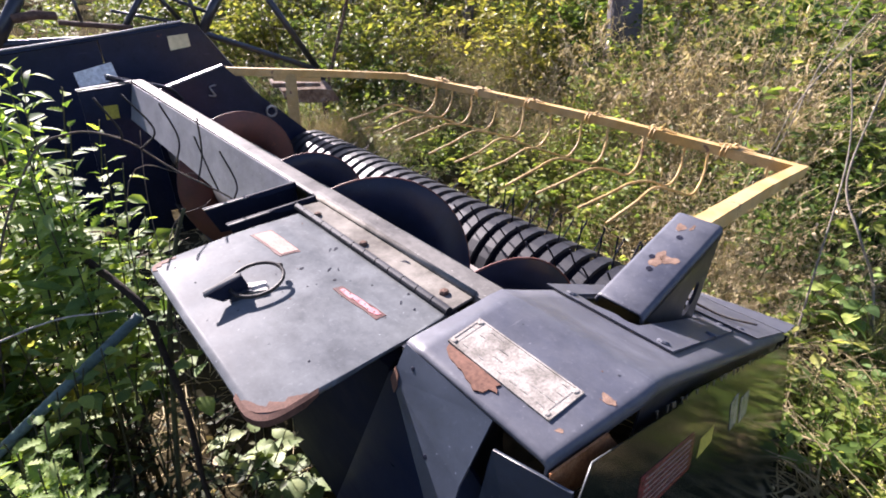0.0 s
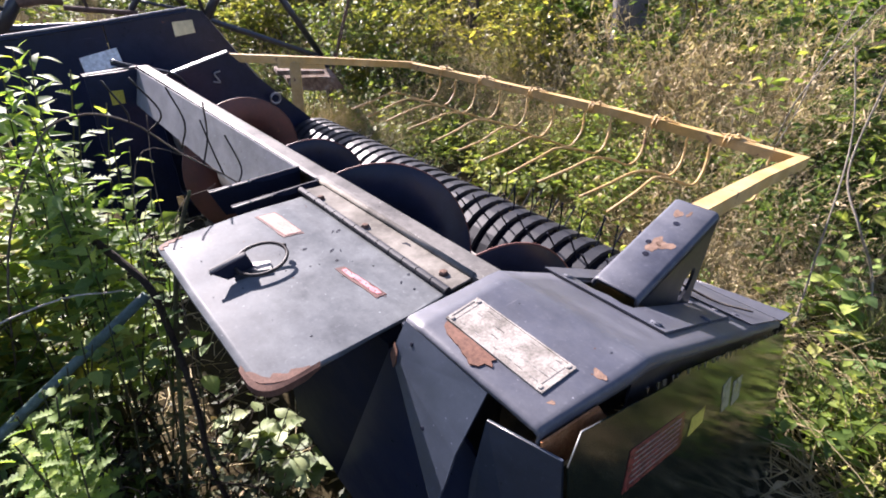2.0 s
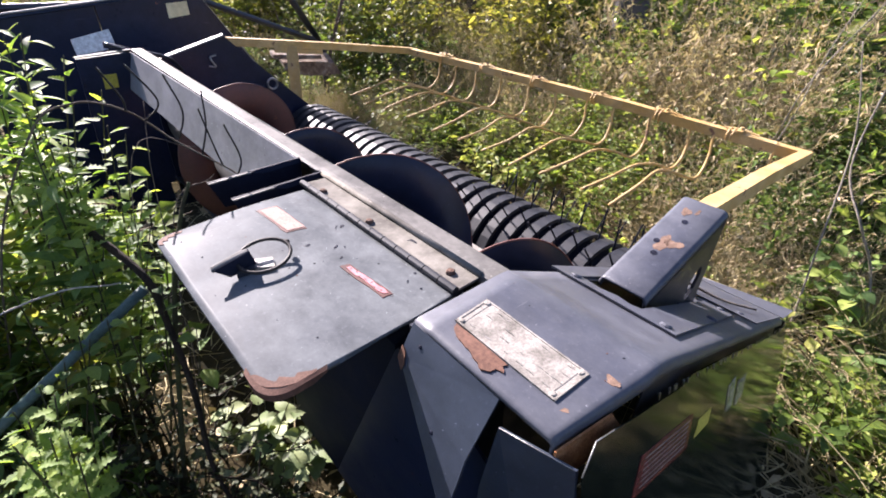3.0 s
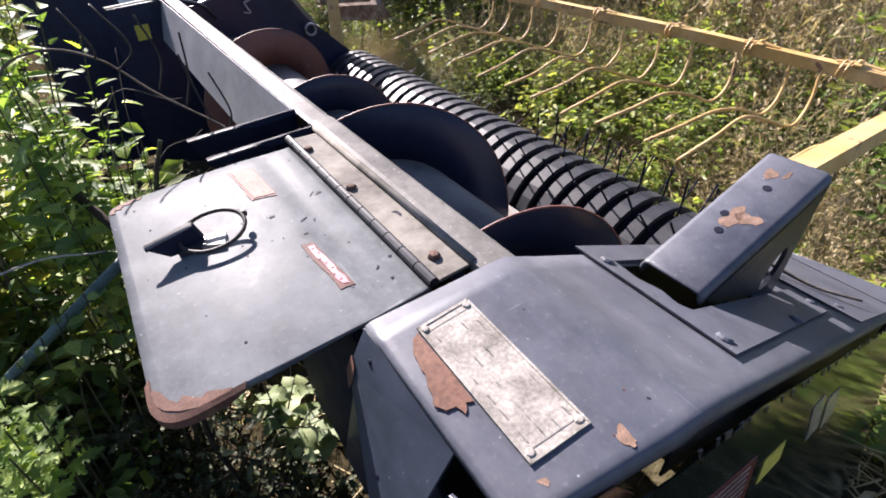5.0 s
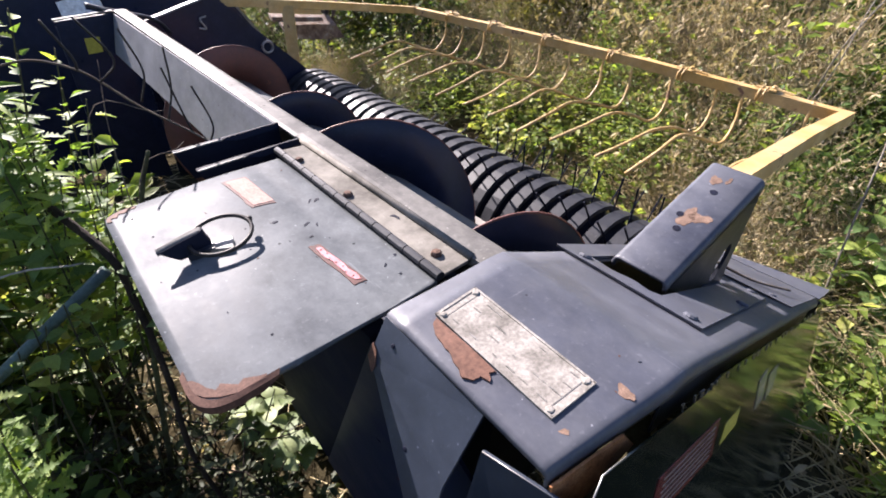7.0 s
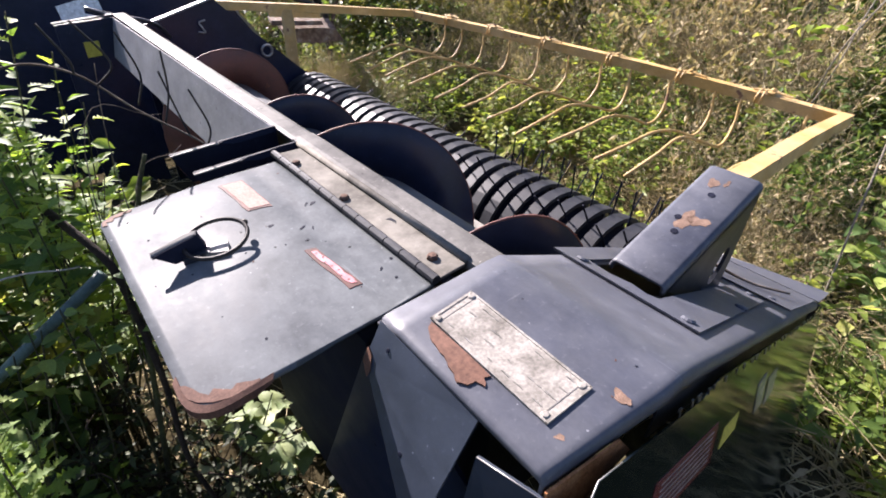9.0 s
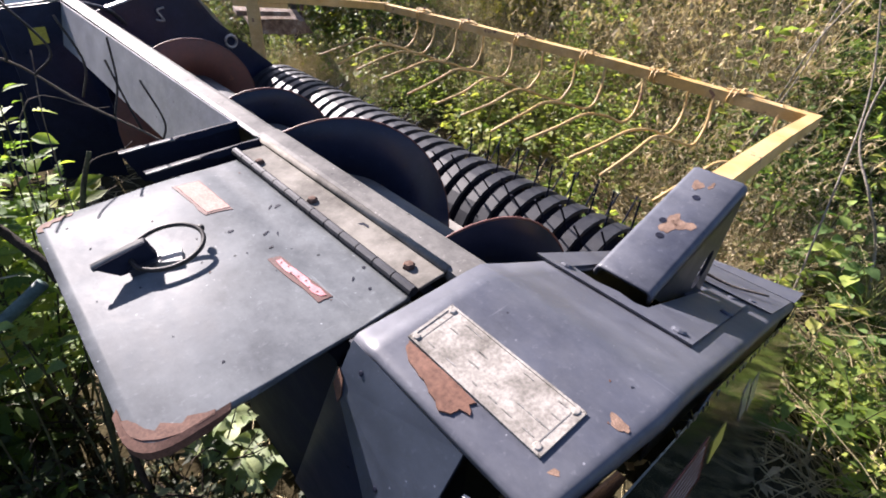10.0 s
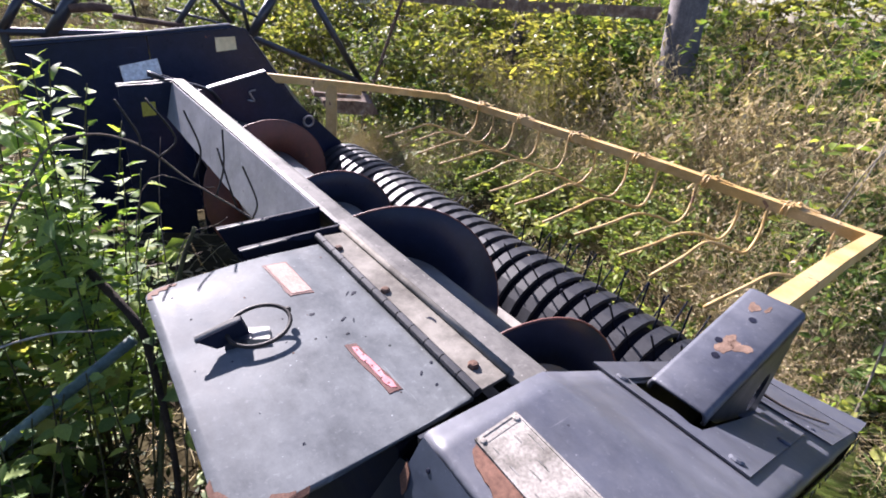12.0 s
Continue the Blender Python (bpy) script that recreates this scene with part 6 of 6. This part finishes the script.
near_plant("sprout", "narrow-leaved green sprouts in straw", [(1.08, -0.34, 1.06, -0.36, 0.18), (1.12, -0.28, 1.14, -0.28, 0.2), (1.02, -0.44, 1.0, -0.46, 0.16), (1.42, -0.52, 1.44, -0.54, 0.2)], 14, LANCE, 0.085, 9, 0.3, 0.4)
# Darkened leaf copy: the shade below the door is in its colour.
SHADELEAF = leafy("undergrowth_leaf_with_shade", (0.025, 0.034, 0.016), (0.055, 0.07, 0.03), (0.13, 0.135, 0.065), rough=0.6, thin=0.3)
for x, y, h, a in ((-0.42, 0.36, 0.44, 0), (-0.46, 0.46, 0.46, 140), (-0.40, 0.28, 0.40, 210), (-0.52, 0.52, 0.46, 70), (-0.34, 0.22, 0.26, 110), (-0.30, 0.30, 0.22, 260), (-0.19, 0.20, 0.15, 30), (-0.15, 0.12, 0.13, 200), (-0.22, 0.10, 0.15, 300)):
    placed(shrub(h, 10, 10, 9, 0.024, 0.013, SHADELEAF, "undergrowth", "small-leaved undergrowth below the door, shade in its colour", DARKBRANCH, 0.0035), x, y, turn=a)
# Bushes added at the left to keep sun off the growth below the door.
for x, y, h, a in ((-0.62, 0.92, 0.70, 30), (-0.52, 0.74, 0.52, 60), (-0.74, 0.72, 0.80, 100), (-0.88, 0.98, 0.90, 0), (-1.00, 0.78, 0.95, 140), (-1.12, 1.25, 1.0, 200), (-0.98, 1.60, 0.8, 250)):
    placed(shrub(h, 12, 13, 10, 0.055, 0.03, SHRUBLEAF, "bramble_bush", "dense green bush added to shade the undergrowth", TWIG), x, y, turn=a)
placed(leafy_weed(0.75, 12, 34, 0.07, 0.026, 0.02, LEAF, "leafy_weed", "dense weeds behind the door", lean=0.2, clump=0.16), -0.66, 0.86, turn=60)
placed(leafy_weed(0.80, 12, 34, 0.07, 0.026, 0.02, LEAF, "leafy_weed", "dense weeds behind the door", lean=0.14, clump=0.10), -0.60, 1.10, turn=160)
placed(leafy_weed(0.70, 10, 30, 0.07, 0.026, 0.02, LEAF, "leafy_weed", "dense weeds behind the door", lean=0.14, clump=0.08), -0.46, 1.25, turn=220)

pipe = part("pipe", tube([(-0.266, 0.460, 0.656), (-0.439, 0.460, 0.548), (-1.317, 0.460, 0.000)], 0.0085, 12), PIPEPAINT, smooth=True)
tagged(pipe, "faded blue-green pipe leaning in the weeds", "pipe")


def twig(path, r0, r1, mat, name="twig"):
    p = curve(path, 6)
    return part(name, tube(p, [r0 + (r1 - r0) * i / (len(p) - 1) for i in range(len(p))], 6), mat, None, smooth=True)


# Stands for a curved wire arch with upright rods like hay tines.
vine = tagged(new("vine"), "curved wire arch with upright thin rods", "vine")
WIRE_ARCH = [[(-0.60, 0.70, 0.0), (-0.45, 0.68, 0.62), (-0.33, 0.65, 0.87), (-0.26, 0.63, 0.92), (-0.19, 0.62, 0.90), (-0.13, 0.59, 0.84), (-0.06, 0.56, 0.78), (-0.01, 0.55, 0.72)],
        [(-0.12, 0.62, 0.95), (-0.108, 0.60, 0.89), (-0.125, 0.595, 0.845)], [(-0.07, 0.60, 0.92), (-0.078, 0.59, 0.86), (-0.098, 0.578, 0.815)], [(-0.082, 0.60, 0.89), (-0.076, 0.58, 0.83), (-0.07, 0.57, 0.79)],
        [(-0.05, 0.58, 0.86), (-0.038, 0.56, 0.80), (-0.05, 0.555, 0.77)], [(-0.17, 0.63, 0.97), (-0.14, 0.61, 0.91), (-0.168, 0.61, 0.88)], [(-0.21, 0.63, 0.97), (-0.19, 0.62, 0.92), (-0.19, 0.618, 0.90)]]
for i, p in enumerate(WIRE_ARCH):
    c = curve(p, 6)
    part("arch_wire" if i == 0 else "twig", tube(c, [0.0021 - 0.0006 * k / len(c) for k in range(len(c))] if i == 0 else 0.0017, 6), DARKWIRE if i else TWIG, vine, smooth=True)
for p, r0, m_, lab in (([(-0.22, 0.66, 0.0), (-0.20, 0.57, 0.60), (-0.185, 0.585, 0.80), (-0.16, 0.62, 0.91)], 0.0012, TWIG, "pale dry weed stem"), ([(-0.32, 0.47, 0.15), (-0.23, 0.47, 0.60), (-0.185, 0.47, 0.749), (-0.156, 0.47, 0.814)], 0.0055, STEM, "snapped green-brown stalk beside the door"),
                       ([(-0.9, 0.42, 0.60), (-0.44, 0.52, 0.66), (-0.29, 0.52, 0.645)], 0.0022, PALETWIG, "pale branch across the weeds"), ([(-0.30, 0.62, 0.70), (-0.255, 0.52, 0.64), (-0.25, 0.47, 0.57), (-0.255, 0.39, 0.46), (-0.27, 0.33, 0.30), (-0.23, 0.30, 0.0)], 0.0075, DARKBRANCH, "dark crooked branch below the door"),
                       ([(-0.30, 0.60, 0.0), (-0.22, 0.59, 0.79), (-0.10, 0.58, 0.83)], 0.0011, TWIG, "thin bare crossing twig"), ([(-0.26, 0.54, 0.0), (-0.19, 0.54, 0.69), (-0.09, 0.56, 0.78)], 0.0011, TWIG, "thin bare leaning twig"),
                       ([(1.75, 0.30, 0.0), (1.72, 0.16, 0.55), (1.64, 0.10, 0.80), (1.80, 0.02, 1.05)], 0.0032, DULLTWIG, "pale forked dead stem"), ([(1.75, 0.30, 0.0), (1.74, 0.14, 0.60), (1.80, 0.12, 0.86), (1.95, 0.10, 1.1)], 0.0026, DULLTWIG, "pale forked dead stem"),
                       ([(1.45, -0.40, 0.0), (1.52, -0.30, 0.30), (1.44, -0.22, 0.48), (1.52, -0.12, 0.62), (1.60, -0.10, 0.90)], 0.0048, DULLTWIG, "pale winding vine stem"), ([(1.30, -0.20, 0.10), (1.36, -0.16, 0.38), (1.50, -0.10, 0.70), (1.58, 0.0, 0.95)], 0.0035, DULLTWIG, "pale winding vine stem")):
    c = curve(p, 7)
    tagged(part("dead_stem", tube(c, [r0 * (1 - 0.5 * k / len(c)) for k in range(len(c))], 7), m_, None, smooth=True), lab, "stem")

c = curve([(0.50, -0.045, 0.640), (0.535, -0.09, 0.618), (0.56, -0.15, 0.600), (0.60, -0.20, 0.588)], 6)
tagged(part("dead_stem", tube(c, [0.003 - 0.0012 * k / len(c) for k in range(len(c))], 6), TWIG, None, smooth=True), "short dry twig lying on the cover", "stem")

# post, rail, panel and trunk
tagged(part("wooden_post", tube([(3.00, 1.49, -0.1), (2.96, 1.53, 0.7), (2.90, 1.60, 1.9)], [0.115, 0.112, 0.105], 18), POSTWOOD, smooth=True), "thick weathered grey wooden post", "post")
tagged(part("fence_rail", tube([(2.86, 1.68, 1.13), (2.45, 2.45, 1.10), (1.75, 3.95, 1.08)], 0, flat=(0.045, 0.07)), BOARDWOOD), "reddish brown rail fixed to the post", "rail")
tr = tagged(new("tree"), "slim dark leaning tree trunk in brush", "tree")
part("trunk", tube(curve([(3.10, 3.25, -0.1), (3.22, 3.32, 0.66), (3.30, 3.36, 1.2), (3.26, 3.4, 2.4)], 5), [0.06 - 0.0015 * i for i in range(16)], 10), BARK, tr, smooth=True)
for p in ([(3.28, 3.35, 1.0), (3.05, 3.3, 1.35), (2.95, 3.2, 1.8)], [(3.28, 3.38, 1.6), (3.5, 3.5, 2.0), (3.6, 3.6, 2.5)]):
    part("limb", tube(curve(p, 4), 0.016, 7), BARK, tr, smooth=True)
fence = tagged(new("shed_wall"), "distant white ribbed shed wall", "shed")
for i in range(14):
    x = 2.66 + i * 0.075
    part("panel", box(x, x + 0.068, 5.9, 5.93, 0.0, 1.16), WHITEDECAL, fence)
part("cap_rail", box(2.62, 3.74, 5.89, 5.94, 1.162, 1.20), BOARDWOOD, fence)
